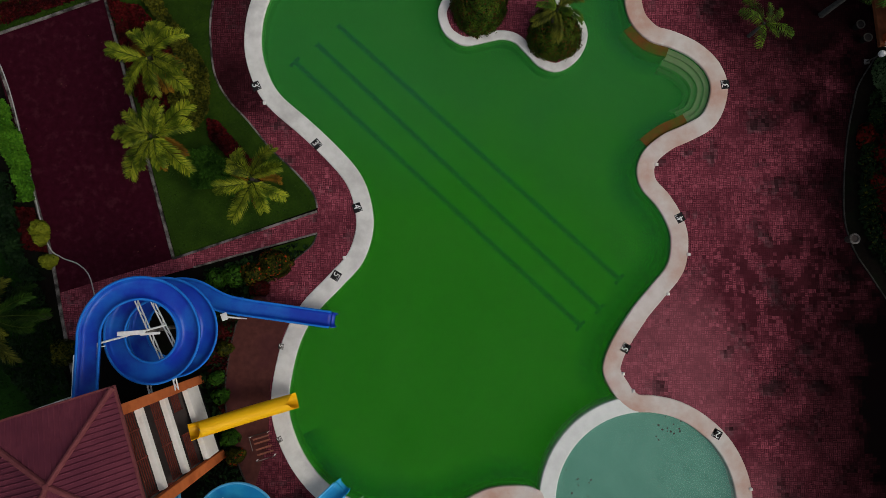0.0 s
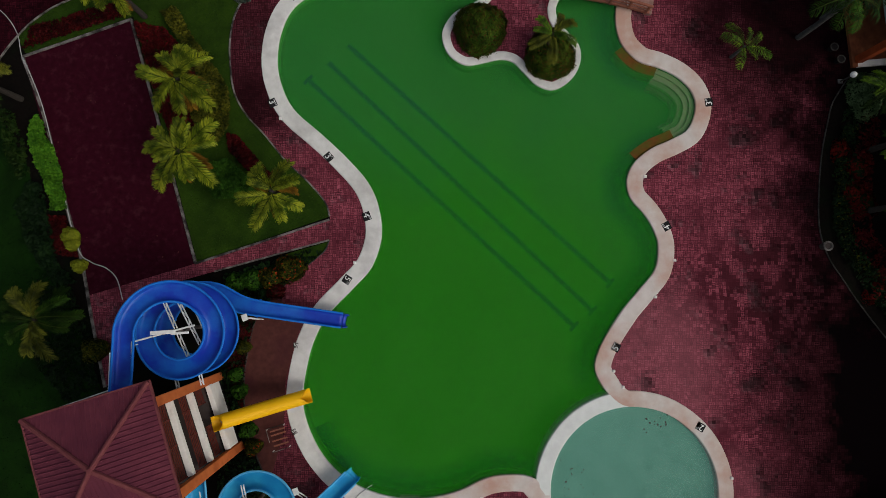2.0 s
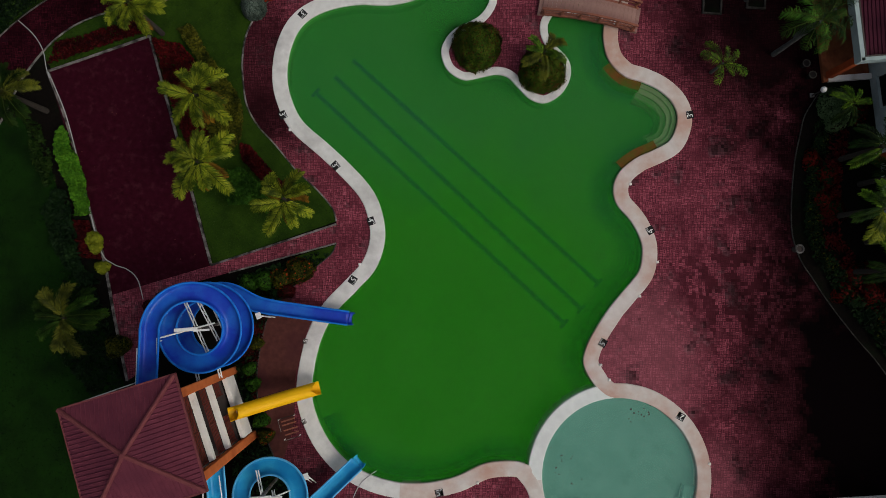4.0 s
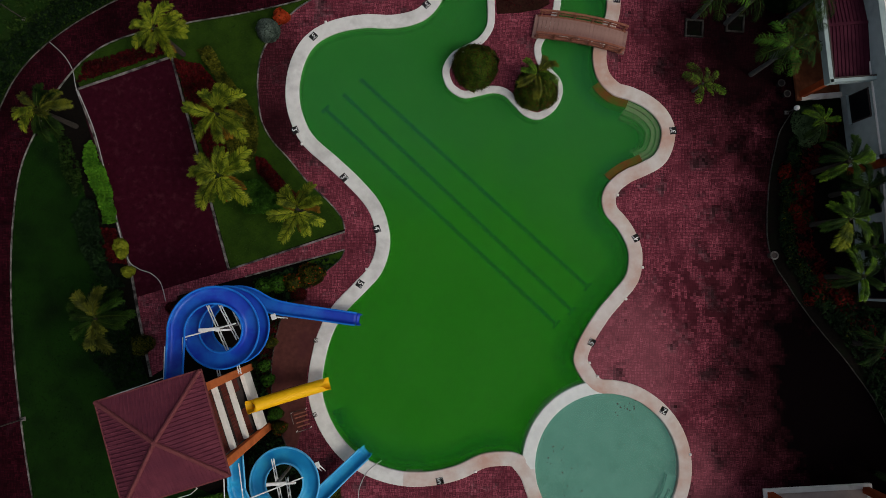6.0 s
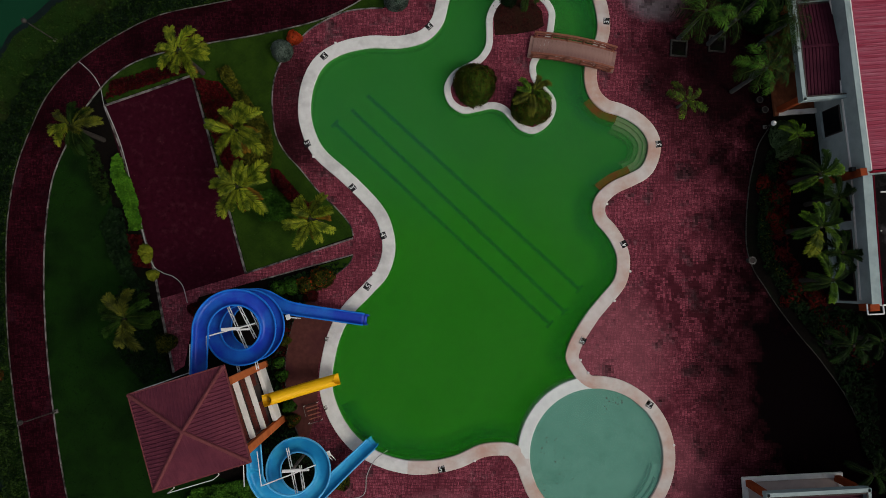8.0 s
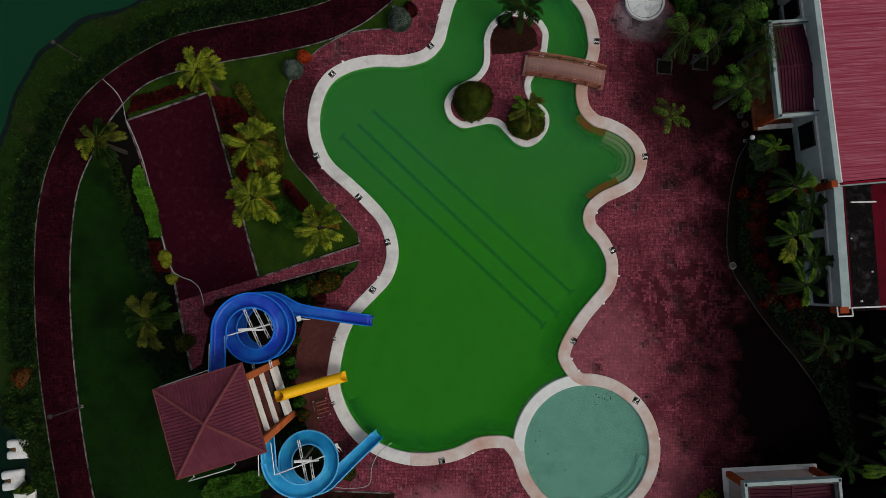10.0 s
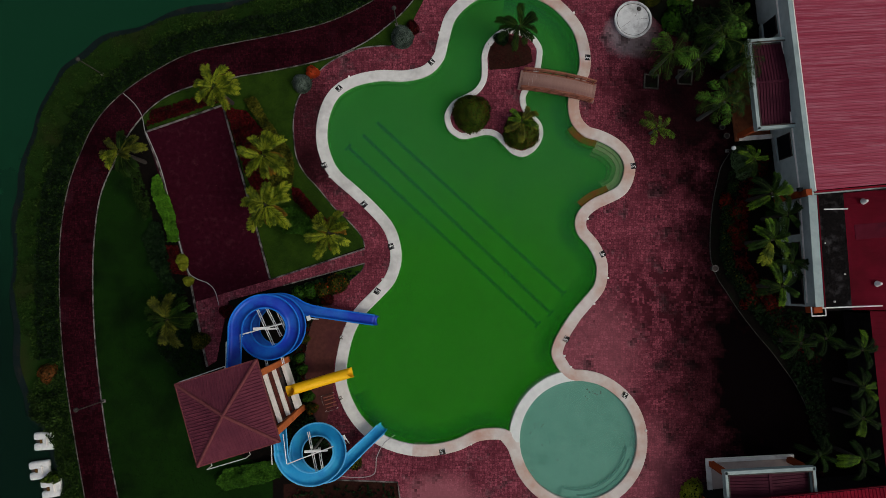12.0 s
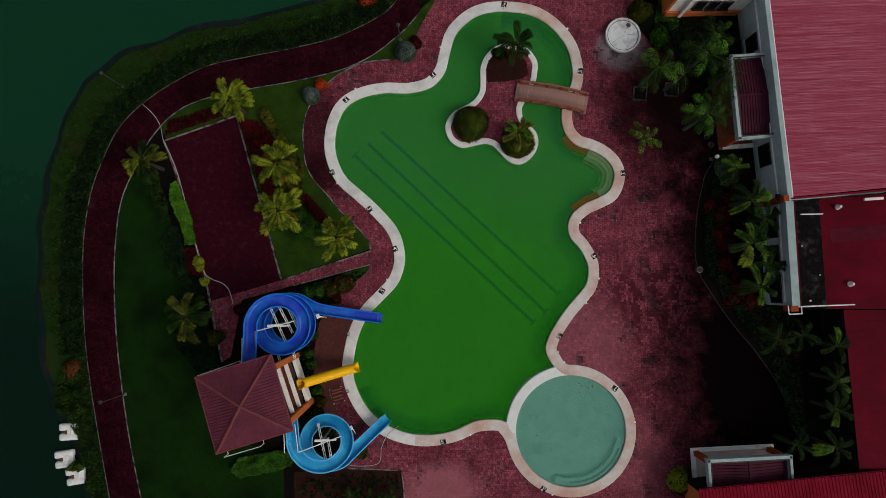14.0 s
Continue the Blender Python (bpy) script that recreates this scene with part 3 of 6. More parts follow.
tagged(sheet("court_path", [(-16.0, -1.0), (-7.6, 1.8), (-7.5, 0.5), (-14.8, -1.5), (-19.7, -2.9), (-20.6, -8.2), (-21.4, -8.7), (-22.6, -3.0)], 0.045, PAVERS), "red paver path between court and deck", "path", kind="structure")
kerb("kerb_court_north", np.array([(-27.5, 12.3), (-24.0, 13.55), (-20.6, 14.8)]), 0.16, 0.13)
kerb("kerb_court_east", np.array([(-20.6, 14.8), (-18.3, 6.9), (-16.0, -1.0)]), 0.16, 0.13)
kerb("kerb_court_west", spline([(-27.5, 12.3), (-25.9, 8.3), (-24.2, 2.4), (-23.2, -0.7), (-22.4, -4.4), (-21.4, -8.7)]), 0.18, 0.13)
kerb("kerb_path_north", np.array([(-16.0, -1.0), (-11.8, 0.4), (-7.6, 1.8)]), 0.13, 0.12)
kerb("kerb_path_south", np.array([(-14.8, -1.5), (-11.2, -0.5), (-7.6, 0.5)]), 0.1, 0.12)
kerb("kerb_lawn", deck_w, 0.1, 0.1)

# paved deck round the pool
BED = [(-7.6, 0.5), (-7.9, -0.2), (-8.7, -0.9), (-10.0, -2.0), (-11.1, -3.1), (-12.1, -4.4), (-12.6, -6.5), (-12.8, -8.7), (-12.5, -11.3), (-11.7, -13.4), (-10.9, -14.9), (-10.1, -16.5), (-10.2, -18.5)]
KERB_E = [(25.9, 11.3), (24.7, 9.5), (24.3, 8.2), (23.8, 6.0), (23.5, 3.2), (23.5, 1.1), (24.0, -0.6), (24.8, -1.9), (25.6, -3.2), (26.6, -4.6), (27.6, -5.9), (28.7, -7.2), (29.5, -8.3), (30.8, -10.2), (31.8, -12.3)]
bed, kerb_e = spline(BED, per=4), spline(KERB_E, per=4)
DECK = np.concatenate([deck_w, [(-4.3, 20.9), (-3.3, 23.0), (-2.2, 25.2), (-1.0, 27.2), (0, 40), (24, 40), (24.0, 24.0), (25.3, 20.0)], kerb_e,
                       [(33, -16), (34, -40), (-4, -40), (-4.2, -21.2), (-4.5, -18.7)], bed[::-1]])
tagged(sheet("pool_deck", DECK, 0.03, PAVERS, [hole]), "red clay paver deck, worn and stained, with shade painted in", "pavement", kind="structure")
kerb("kerb_east", kerb_e, 0.07, 0.1, KERB_D, "dark grey kerb along the bed")
kerb("kerb_bed", bed, 0.08, 0.1, KERB_D, "dark grey kerb of the planting")
tagged(sheet("south_bed", [(-10.2, -18.5), (-4.5, -18.7), (-4.3, -20.0), (-4.1, -30), (-14, -30), (-14.5, -18.9)], 0.012, BROWN_SOIL), "bare brown red soil of the south bed", "soil", kind="structure")
kerb("kerb_south", np.array([(-10.2, -18.5), (-7.0, -18.6), (-4.5, -18.7), (-4.3, -20.0), (-4.2, -21.2), (-4.1, -30)]), 0.12, 0.1)
tagged(sheet("slide_walk", np.concatenate([shifted(bed[16:40], 0.02), [(-10.3, -11.6), (-10.2, -8.2), (-9.5, -5.4), (-8.9, -4.2)]]), 0.036, CLAY), "smooth brown red walk between planting and pool", "pavement", kind="structure")
NORTH_BED = [(18.36, 28.87), (18.17, 23.86), (19.37, 22.51), (21.95, 21.4), (24.43, 20.29), (27.2, 20.31), (29.5, 23.27), (30.22, 28.98)]
GRASS_SPOT = [(20.45, 26.95), (22.01, 27.08), (22.26, 25.48), (22.34, 23.89), (21.27, 23.32), (20.27, 23.37), (19.96, 24.56)]
tagged(sheet("north_bed", NORTH_BED, 0.045, SOIL), "dark planting soil beside the north building", "soil", kind="structure")
tagged(sheet("grass_spot", GRASS_SPOT, 0.055, GRASS), "small patch of pale grass in the planting", "lawn", kind="structure")
tagged(sheet("north_wedge", [(-5.4, 20.5), (-4.3, 21.0), (-3.3, 23.0), (-2.2, 25.2), (-1.0, 27.2), (-2.8, 25.6), (-4.2, 23.9), (-5.6, 22.5), (-7.6, 21.0), (-9.4, 20.1), (-8.4, 20.15), (-6.7, 20.45)], 0.025, GRASS), "narrow strip of lawn between path and deck", "lawn", kind="structure")

# ---- pool ----
tagged(sheet("pool_floor", pool_loop(0.55), -1.25, PLASTER), "green stained pool floor", "pool floor", kind="structure")


def wall_down(name, c, z0, z1, material, label):
    k = len(c)
    v = [(x, y, z0) for x, y in c] + [(x, y, z1) for x, y in c]
    return tagged(link(name, v, [(i, i + 1, k + i + 1, k + i) for i in range(k - 1)], material), label, "pool wall", kind="structure")


EAST_END = spline(EAST[-5:] + [(10.75, -9.80), (11.85, -9.90), (13.0, -10.13), (14.1, -10.65), (15.1, -11.45)])
SOUTH = spline([(7.55, -18.5), (6.85, -17.5), (6.45, -16.5), (6.05, -15.4)] + [(5.35, -14.45)] + WEST[1:7])
taper = np.linspace(0, 1, len(EAST_END)) ** 2 * (COPING - KID_OUT + KID_IN)
taper2 = np.linspace(1, 0, len(SOUTH)) ** 2 * (COPING - KID_OUT + KID_IN)
tagged(strip("pool_coping_junction", shifted(EAST_END, COPING - taper[:, None]), EAST_END, 0.118, -0.6, COPING_P), "pinkish coping sweeping into the round pool", "coping", kind="structure")
tagged(strip("pool_coping_south", shifted(SOUTH, COPING - taper2[:, None]), SOUTH, 0.118, -0.6, COPING_P), "pinkish coping along the south shore", "coping", kind="structure")
tagged(sheet("pool_coping_fillet", circle(5.02, -14.72, 0.54, 0, 345, 24), 0.126, COPING_P, thick=0.1), "pinkish patch where the two copings meet", "coping", kind="structure")
tagged(strip("pool_coping_east", shifted(east, COPING), east, 0.10, -1.25, COPING_P), "broad pinkish concrete pool coping", "coping", kind="structure")
tagged(strip("pool_coping_west", shifted(west, COPING)[24:], west[24:], 0.10, -1.25, COPING_W), "broad white concrete pool coping", "coping", kind="structure")
tagged(strip("kid_coping_outer", circle(*KID, KID_OUT, 92, -179, 90), circle(*KID, KID_IN, 92, -179, 90), 0.106, -0.6, COPING_P), "pinkish concrete coping of the round pool", "coping", kind="structure")
tagged(strip("kid_coping_inner", circle(*KID, KID_OUT, 93, 182, 40), circle(*KID, KID_IN, 93, 182, 40), 0.112, -1.25, COPING_K), "white concrete wall between the two pools", "coping", kind="structure")
tagged(sheet("pool_water", pool_loop(0.0), -0.05, POOL_WATER, [shifted(island, -0.02, True)]), "still opaque green pool water", "water", kind="structure")
for i, z in enumerate((-0.34, -0.68)):
    tagged(sheet("pool_algae", pool_loop(0.0), z, ALGAE, [shifted(island, -0.02, True)]), "cloud of green algae in the water", "water", kind="stuff")
tagged(sheet("kid_floor", circle(*KID, KID_IN + 0.1, 0, 354, 60), -0.5, KID_FLOOR), "pale teal round pool floor", "pool floor", kind="structure")
tagged(sheet("kid_water", circle(*KID, KID_IN + 0.02, 0, 354, 60), -0.06, KID_WATER), "shallow pale teal pool water", "water", kind="structure")
for r0, r1, a0, a1, z in ((4.35, 5.2, -108, -8, -0.22), (4.78, 5.2, -92, -20, -0.12)):
    tagged(strip("kid_step_edge", circle(*KID, r0 + 0.12, a0, a1, 40), circle(*KID, r0 - 0.01, a0, a1, 40), z + 0.004, z - 0.1, STEP_EDGE, round_=0.004), "dark edge of a curved pool step", "pool step", kind="structure")
    tagged(strip("kid_step", circle(*KID, r1, a0, a1, 40), circle(*KID, r0, a0, a1, 40), z, -0.5, KID_FLOOR, round_=0.02), "curved shallow pool step", "pool step", kind="structure")
for nm, c, closed in (("pool_wall_east", shifted(east, -0.012), False), ("pool_wall_west", shifted(west, -0.012), False)):
    wall_down(nm, c, -0.045, -1.25, PLASTER if "west" in nm else EDGE_TILE, "green stained pool wall")
# edge shade painted as nested strips, darker green towards the wall
EDGE = [surface("green_stained_shade_edge", (0.09 - 0.014 * i, 0.34 - 0.048 * i, 0.06 + 0.004 * i), (0.12 - 0.019 * i, 0.40 - 0.056 * i, 0.08 + 0.004 * i), 0.4, 0.8, 0.0) for i in range(1, 7)]
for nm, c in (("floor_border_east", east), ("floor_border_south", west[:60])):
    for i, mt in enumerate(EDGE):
        tagged(strip(nm, c, shifted(c, -1.5 + 0.2 * i), -1.248 + 0.004 * i, -1.25, mt, round_=0.002), "pool floor border with edge shade painted in", "pool floor", kind="structure")
# curved steps in the east bay
i0, i1 = 66, 96
bay = east[i0:i1 + 1]
for d0, d1, z in ((0.0, 0.32, -0.14), (0.30, 0.66, -0.27), (0.64, 0.98, -0.45), (0.96, 1.22, -0.85)):
    tagged(strip("bay_step", shifted(bay, -d0), shifted(bay, -d1), z, -1.25, STEP, round_=0.02), "curved submerged pool step", "pool step", kind="structure")
# tops lifted just above the water, fitted to the view so the brown shows
for a, b in ((54, 67), (95, 108)):
    tagged(strip("bay_bench", shifted(east[a:b], 0.02), shifted(east[a:b], -0.62), -0.044, -1.25, BENCH, round_=0.03), "rust brown bench wall raised to the water surface", "pool bench", kind="structure")
# lane lines on the floor
for a, b in (((-9.4, 11.3), (8.1, -5.0)), ((-8.0, 12.4), (9.3, -4.0)), ((-6.7, 13.6), (10.5, -2.2))):
    a, b = Vector((*a, -1.24)), Vector((*b, -1.24))
    d = (b - a).normalized()
    bm = bmesh.new()
    q = d.to_track_quat("X", "Z").to_matrix().to_4x4()
    box(bm, Matrix.Translation((a + b) / 2) @ q, (b - a).length, 0.16, 0.03)
    # nested strips blend to the floor colour, painting the water's blur
    for i, mt in enumerate(LANE_SOFT):
        halo = boxed(Matrix.Translation((a + b) / 2) @ q, (b - a).length + 0.07 * (i + 1), 0.23 + 0.075 * i, 0.026 - 0.004 * i)
        tagged(part("lane_blur", halo, mt), "strip painted as water blur round a lane line", "lane line", "lane lines", "structure")
    for e in ((a, b) if a.x < -9 else (b,)):
        box(bm, Matrix.Translation(e) @ q, 0.22, 0.80, 0.034)
    tagged(part("lane_line", bm, LANE), "dark blue tiled lane line", "lane line", "lane lines", "structure")
# island
isl_out = shifted(island, 0.012, True)
if np.linalg.norm(isl_out - island.mean(0), axis=1).mean() < np.linalg.norm(island - island.mean(0), axis=1).mean():
    isl_out = shifted(island, -0.012, True)
wall_down('pool_wall_island', np.concatenate([isl_out, isl_out[:1]]), -0.045, -1.25, PLASTER, 'green stained island wall')
isl_in = shifted(island, -0.55, True)
if np.linalg.norm(isl_in - isl_in.mean(0), axis=1).mean() > np.linalg.norm(island - island.mean(0), axis=1).mean():
    isl_in = shifted(island, 0.55, True)
tagged(strip("island_coping", island, isl_in, 0.10, -1.25, COPING_W, True), "white concrete coping of the island", "coping", kind="structure")
tagged(sheet("island_soil", [(3.6, 20.5), (4.4, 21.3), (5.5, 21.5), (6.6, 21.2), (7.4, 20.2), (7.55, 19.0), (6.8, 18.6), (5.2, 18.3), (3.6, 18.2), (3.5, 19.4)], 0.07, BROWN_SOIL), "brown red soil bed on the pool island", "soil", kind="structure")
tagged(sheet("island_paving", isl_in, 0.04, PAVERS), "red clay pavers on the pool island", "pavement", kind="structure")

# ---- slide tower ----
TOWER = pose(-16.39, -10.78, 0, 0, 0, 17.0)
FACADE = TOWER.inverted() @ pose(-16.3, -10.9, 0, 0, 0, 19.2)
EAVE, APEX, HALF = 9.05, 9.95, 3.08
tower = tagged(empty("slide_tower", TOWER), "three storey slide tower with maroon hip roof and orange columns", "slide tower")


def roof_face(i):
    """One slope of the hip roof, with raised seams that run down to the eave."""
    n, v, f = 26, [], []
    for j in range(n):
        s0, s1 = -HALF + 2 * HALF * j / n, -HALF + 2 * HALF * (j + 1) / n
        cut = (s0, s0 + 0.09 * (s1 - s0), s0 + 0.2 * (s1 - s0), s0 + 0.34 * (s1 - s0), s1)
        for a, b, ha, hb in ((cut[0], cut[1], 0, 0.05), (cut[1], cut[2], 0.05, 0.05), (cut[2], cut[3], 0.05, 0), (cut[3], cut[4], 0, 0)):
            k = len(v)
            for s, h in ((a, ha), (b, hb)):
                top = max(HALF - abs(s), 0.0) / HALF
                v += [(s, -HALF, EAVE + h), (s, -abs(s), EAVE + (APEX - EAVE) * top + h)]
            f.append((k, k + 2, k + 3, k + 1))
    ob = hang(link("roof_slope", v, f, ROOF), tower)
    ob.matrix_basis = pose(0, 0, 0, 0, 0, 90 * i)
    return ob


for i in range(4):
    roof_face(i)
    q = pose(0, 0, 0, 0, 0, 90 * i)
    a, b = q @ Vector((HALF, -HALF, EAVE + 0.05)), q @ Vector((0, 0, APEX + 0.05))
    part("hip_cap", bar(bmesh.new(), a, b, 0.12, 8), ROOF_CAP, tower)
    part("eave_gutter", boxed(q @ pose(0, -HALF - 0.03, EAVE - 0.05), 2 * HALF + 0.12, 0.1, 0.16, 0.02), ROOF_CAP, tower, "faded maroon gutter")
part("finial", boxed(pose(0, 0, APEX + 0.1), 0.26, 0.26, 0.14, 0.04), ROOF_CAP, tower)
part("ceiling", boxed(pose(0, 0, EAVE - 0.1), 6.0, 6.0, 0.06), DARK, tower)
for x in (2.82, -2.55):
    for y in (2.06, -2.36):
        part("column", boxed(FACADE @ pose(x, y, EAVE / 2 - 0.06), 0.42, 0.48, EAVE - 0.1, 0.02), ORANGE, tower, "burnt orange column")
LEVELS = (2.30, 4.45, 6.88)
for z in LEVELS:
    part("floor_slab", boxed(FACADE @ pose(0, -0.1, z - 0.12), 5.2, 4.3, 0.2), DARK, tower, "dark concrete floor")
    part("edge_beam", boxed(FACADE @ pose(2.68 if z > 3 else 2.90, -0.1, z - 0.10), 0.30, 3.9, 0.34, 0.02), WHITE_WALL, tower, "white painted edge beam")
    part("edge_beam", boxed(FACADE @ pose(-2.6, -0.1, z - 0.14), 0.30, 3.9, 0.42, 0.02), WHITE_WALL, tower, "white painted edge beam")
    for h in (0.12, 0.30, 0.48, 0.66, 0.84):
        gap = z < 3
        for y0, y1 in (((-2.0, -0.35), (0.95, 1.8)) if gap else ((-2.0, 1.8),)):
            part("rail", boxed(FACADE @ pose(2.50, (y0 + y1) / 2, z + 0.07 + h), 0.035, y1 - y0, 0.05), RAIL, tower, "brown painted rail")
    for y in (-2.0, -0.35, 0.95, 1.8):
        part("rail_post", boxed(FACADE @ pose(2.52, y, z + 0.55), 0.06, 0.06, 0.96), RAIL, tower)
    for s in (1, -1):
        for h in (0.3, 0.6, 0.9):
            part("side_rail", boxed(FACADE @ pose(0.2, s * 2.1 - 0.12, z + 0.07 + h), 4.4, 0.045, 0.06), RAIL, tower)
part("base_wall", boxed(FACADE @ pose(2.88, -0.1, 1.50), 0.26, 3.9, 1.3, 0.02), WHITE_WALL, tower, "white ground floor wall")
# plinth in the shade colour, added so the white wall looks narrower in view
part("plinth", boxed(FACADE @ pose(2.72, -0.1, 0.43), 0.24, 3.9, 0.86, 0.02), SHADE_WALL, tower, "dark plinth added below the wall")
part("back_wall", boxed(FACADE @ pose(-2.4, -0.1, 1.1), 0.2, 3.9, 2.2, 0.02), ORANGE, tower)
for a, b, heights in (((-21.15, -9.02), (-17.95, -7.9), (5.9, 6.45)), ((-18.76, -15.65), (-15.76, -14.77), (6.45,))):
    bm = bmesh.new()
    a, b = (TOWER.inverted() @ Vector((*q, 0)) for q in (a, b))
    inward = Vector((0, -1.1 if a.y > 0 else 1.1, 0))
    for h in heights:
        bar(bm, a + Vector((0, 0, h)), b + Vector((0, 0, h)), 0.03)
    for q in (a, b):
        bar(bm, q + Vector((0, 0, 5.4)), q + Vector((0, 0, 6.45)), 0.03)
        bar(bm, q + Vector((0, 0, 5.5)), q + inward + Vector((0, 0, 5.5)), 0.03)
    part("stair_handrail", bm, WHITE, tower, "white tubular handrail")
part("landing", boxed(FACADE @ pose(-1.2, -0.1, 5.3), 3.4, 6.4, 0.16, 0.02), DARK, tower, "dark stair landing slab")


# ---- water slides ----
def flume_profile(w, h, th=0.05):
    """Open trough: outer skin and inner skin."""
    n = 10
    out = [(-(w / 2) * math.cos(math.pi * i / n), h - h * math.sin(math.pi * i / n) ** 0.45) for i in range(n + 1)]
    inn = [(a * (1 - 2 * th / w), b + th * (1 - abs(a) / (w / 2) * 0.9)) for a, b in reversed(out)]
    return out + inn


def flume(thing, pts, w, h, body, rim, narrow=1.0, last=1):
    """A flume along the points; over its last points it narrows."""
    p = np.array(pts)
    widths = [w * (1 - (1 - narrow) * min(1.0, max(0.0, (i - len(p) + last) / last * 2.0))) for i in range(len(p))]
    prof = flume_profile(w, h)
    hang(sweep("trough", p, lambda i: flume_profile(widths[i], h), body), thing)
    for s in (-1, 1):
        hang(sweep("rim", p, lambda i: [(s * widths[i] / 2 + a, h + b) for a, b in ((-0.05, -0.05), (0.05, -0.05), (0.06, 0.02), (0, 0.045), (-0.06, 0.02))], rim), thing, "paler moulded rim")
    d = p[-1] - p[-3]
    d /= np.linalg.norm(d)
    lip = [p[-1] + d * 0.20 * u - np.array((0, 0, 0.09 * u * u)) for u in (0.0, 0.35, 0.7, 1.0)]
    hang(sweep("end_lip", lip, lambda i: flume_profile(widths[-1] * (1.01, 1.0, 0.95, 0.84)[i], h * (1.01, 0.99, 0.95, 0.88)[i]), body), thing, "rounded moulded end lip")
    for i in range(14, len(p) - 6, 16):
        t = p[i + 1] - p[i - 1]
        t = t / np.linalg.norm(t) * 0.05
        flange = [(a * 1.06, b - 0.03 if b < h * 0.5 else b) for a, b in prof[:11]] + [(a * 1.0, b) for a, b in reversed(prof[:11])]
        hang(sweep("joint_flange", np.array([p[i] - t, p[i], p[i] + t]), flange, body), thing)


def helix(c, r0, r1, a0, turn, z0, z1, n, drift=(0.0, 0.0)):
    out = []
    for i in range(n + 1):
        u = i / n
        a = radians(a0 + turn * u)
        r = r1 + (r0 - r1) * max(0.0, 1 - abs(turn) * u / 130.0)
        out.append((c[0] + drift[0] * u + r * math.cos(a), c[1] + drift[1] * u + r * math.sin(a), z0 + (z1 - z0) * u))
    return out


def truss(a, b, w=0.15):
    """A light flat lattice beam: two chords and zigzag bars."""
    a, b = Vector(a), Vector(b)
    bm = bmesh.new()
    side = (b - a).cross(Vector((0, 0, 1))).normalized() * w / 2
    for s in (side, -side):
        bar(bm, a + s, b + s, 0.035, 6)
    n = max(2, int((b - a).length / 0.45))
    for i in range(n):
        p, q = a.lerp(b, i / n), a.lerp(b, (i + 1) / n)
        bar(bm, p + side * (1 if i % 2 else -1), q - side * (1 if i % 2 else -1), 0.022, 5)
    return bm


def support(thing, c, top, beams, foot, corner):
    """Mast in the middle of the coil, long pipe beams that carry it, a clamp on top, and one outrigger leg."""
    part("mast", bar(bmesh.new(), (c[0], c[1], 0), (c[0], c[1], top - 0.1), 0.11, 12), KERB, thing, "grey steel mast")
    bm = bmesh.new()
    box(bm, pose(c[0], c[1] + 0.02, top - 0.1, 0, 0, 4), 1.25, 0.20, 0.14, 0.02)
    box(bm, pose(c[0] + 0.75, c[1] - 0.03, top - 0.35, 0, 0, 4), 0.9, 0.12, 0.1, 0.02)
    part("clamp", bm, WHITE, thing, "pale steel clamp plates")
    part("top_arm", bar(bmesh.new(), corner[0], corner[1], 0.045), WHITE, thing)
    for a, b in beams:
        part("cross_beam", truss(a, b), WHITE, thing, "white steel lattice beam")
    (x, y, z), base = foot
    bm = boxed(pose(x, y, z, 0, 0, 20), 0.34, 0.4, 0.07, 0.02)
    for s in (-0.14, 0.14):
        bar(bm, (x + s, y, z), (base[0] + s, base[1], 0), 0.035)
    part("outrigger", bm, WHITE, thing, "white outrigger leg with bracket")


blue = tagged(empty("water_slide"), "royal blue spiral water slide on white steel mast", "water slide")
BC = (-14.55, -4.78)
start = [(-16.62, y, 6.92 - 0.05 * (y + 8.6)) for y in np.linspace(-8.6, -5.2, 8)]
loop = helix(BC, 2.08, 2.08, 180, -842, 6.75, 1.55, 154)
run_out = [tuple(q) for q in spline([loop[-1], (-12.45, -3.52, 1.42), (-11.3, -3.78, 1.28), (-9.0, -4.14, 0.95), (-6.62, -4.5, 0.68)], per=7)[2:]]
flume(blue, start + loop + run_out, 1.04, 0.38, BLUE, BLUE_RIM, 0.84, 28)
support(blue, BC, 7.4, (((-15.72, -3.32, 4.7), (-14.25, -6.45, 4.7)), ((-14.95, -3.28, 4.7), (-13.70, -5.60, 4.7)), ((-14.1, -3.5, 4.7), (-13.2, -5.35, 4.7))), ((-11.92, -4.24, 2.85), (-11.8, -4.5)), ((-16.26, -5.28, 7.0), (-13.0, -4.4, 7.2)))
for p in ((-14.81, -7.66), (-13.53, -7.41)):
    part("tie_beam", truss((p[0] - 0.08, p[1] + 0.4, 4.95), (p[0] + 0.12, p[1] - 0.35, 4.95)), WHITE, blue, "short white lattice tie")
bm = bmesh.new()
for a, b in (((-17.2, -8.3, 7.25), (-17.3, -5.8, 7.05)), ((-16.02, -8.3, 7.25), (-16.28, -5.3, 6.95))):
    bar(bm, a, b, 0.035)
    for u in (0.1, 0.95):
        q = Vector(a).lerp(Vector(b), u)
        bar(bm, q - Vector((0, 0, 0.6)), q, 0.03)
part("grab_rail", bm, WHITE, blue, "white tubular grab rail")

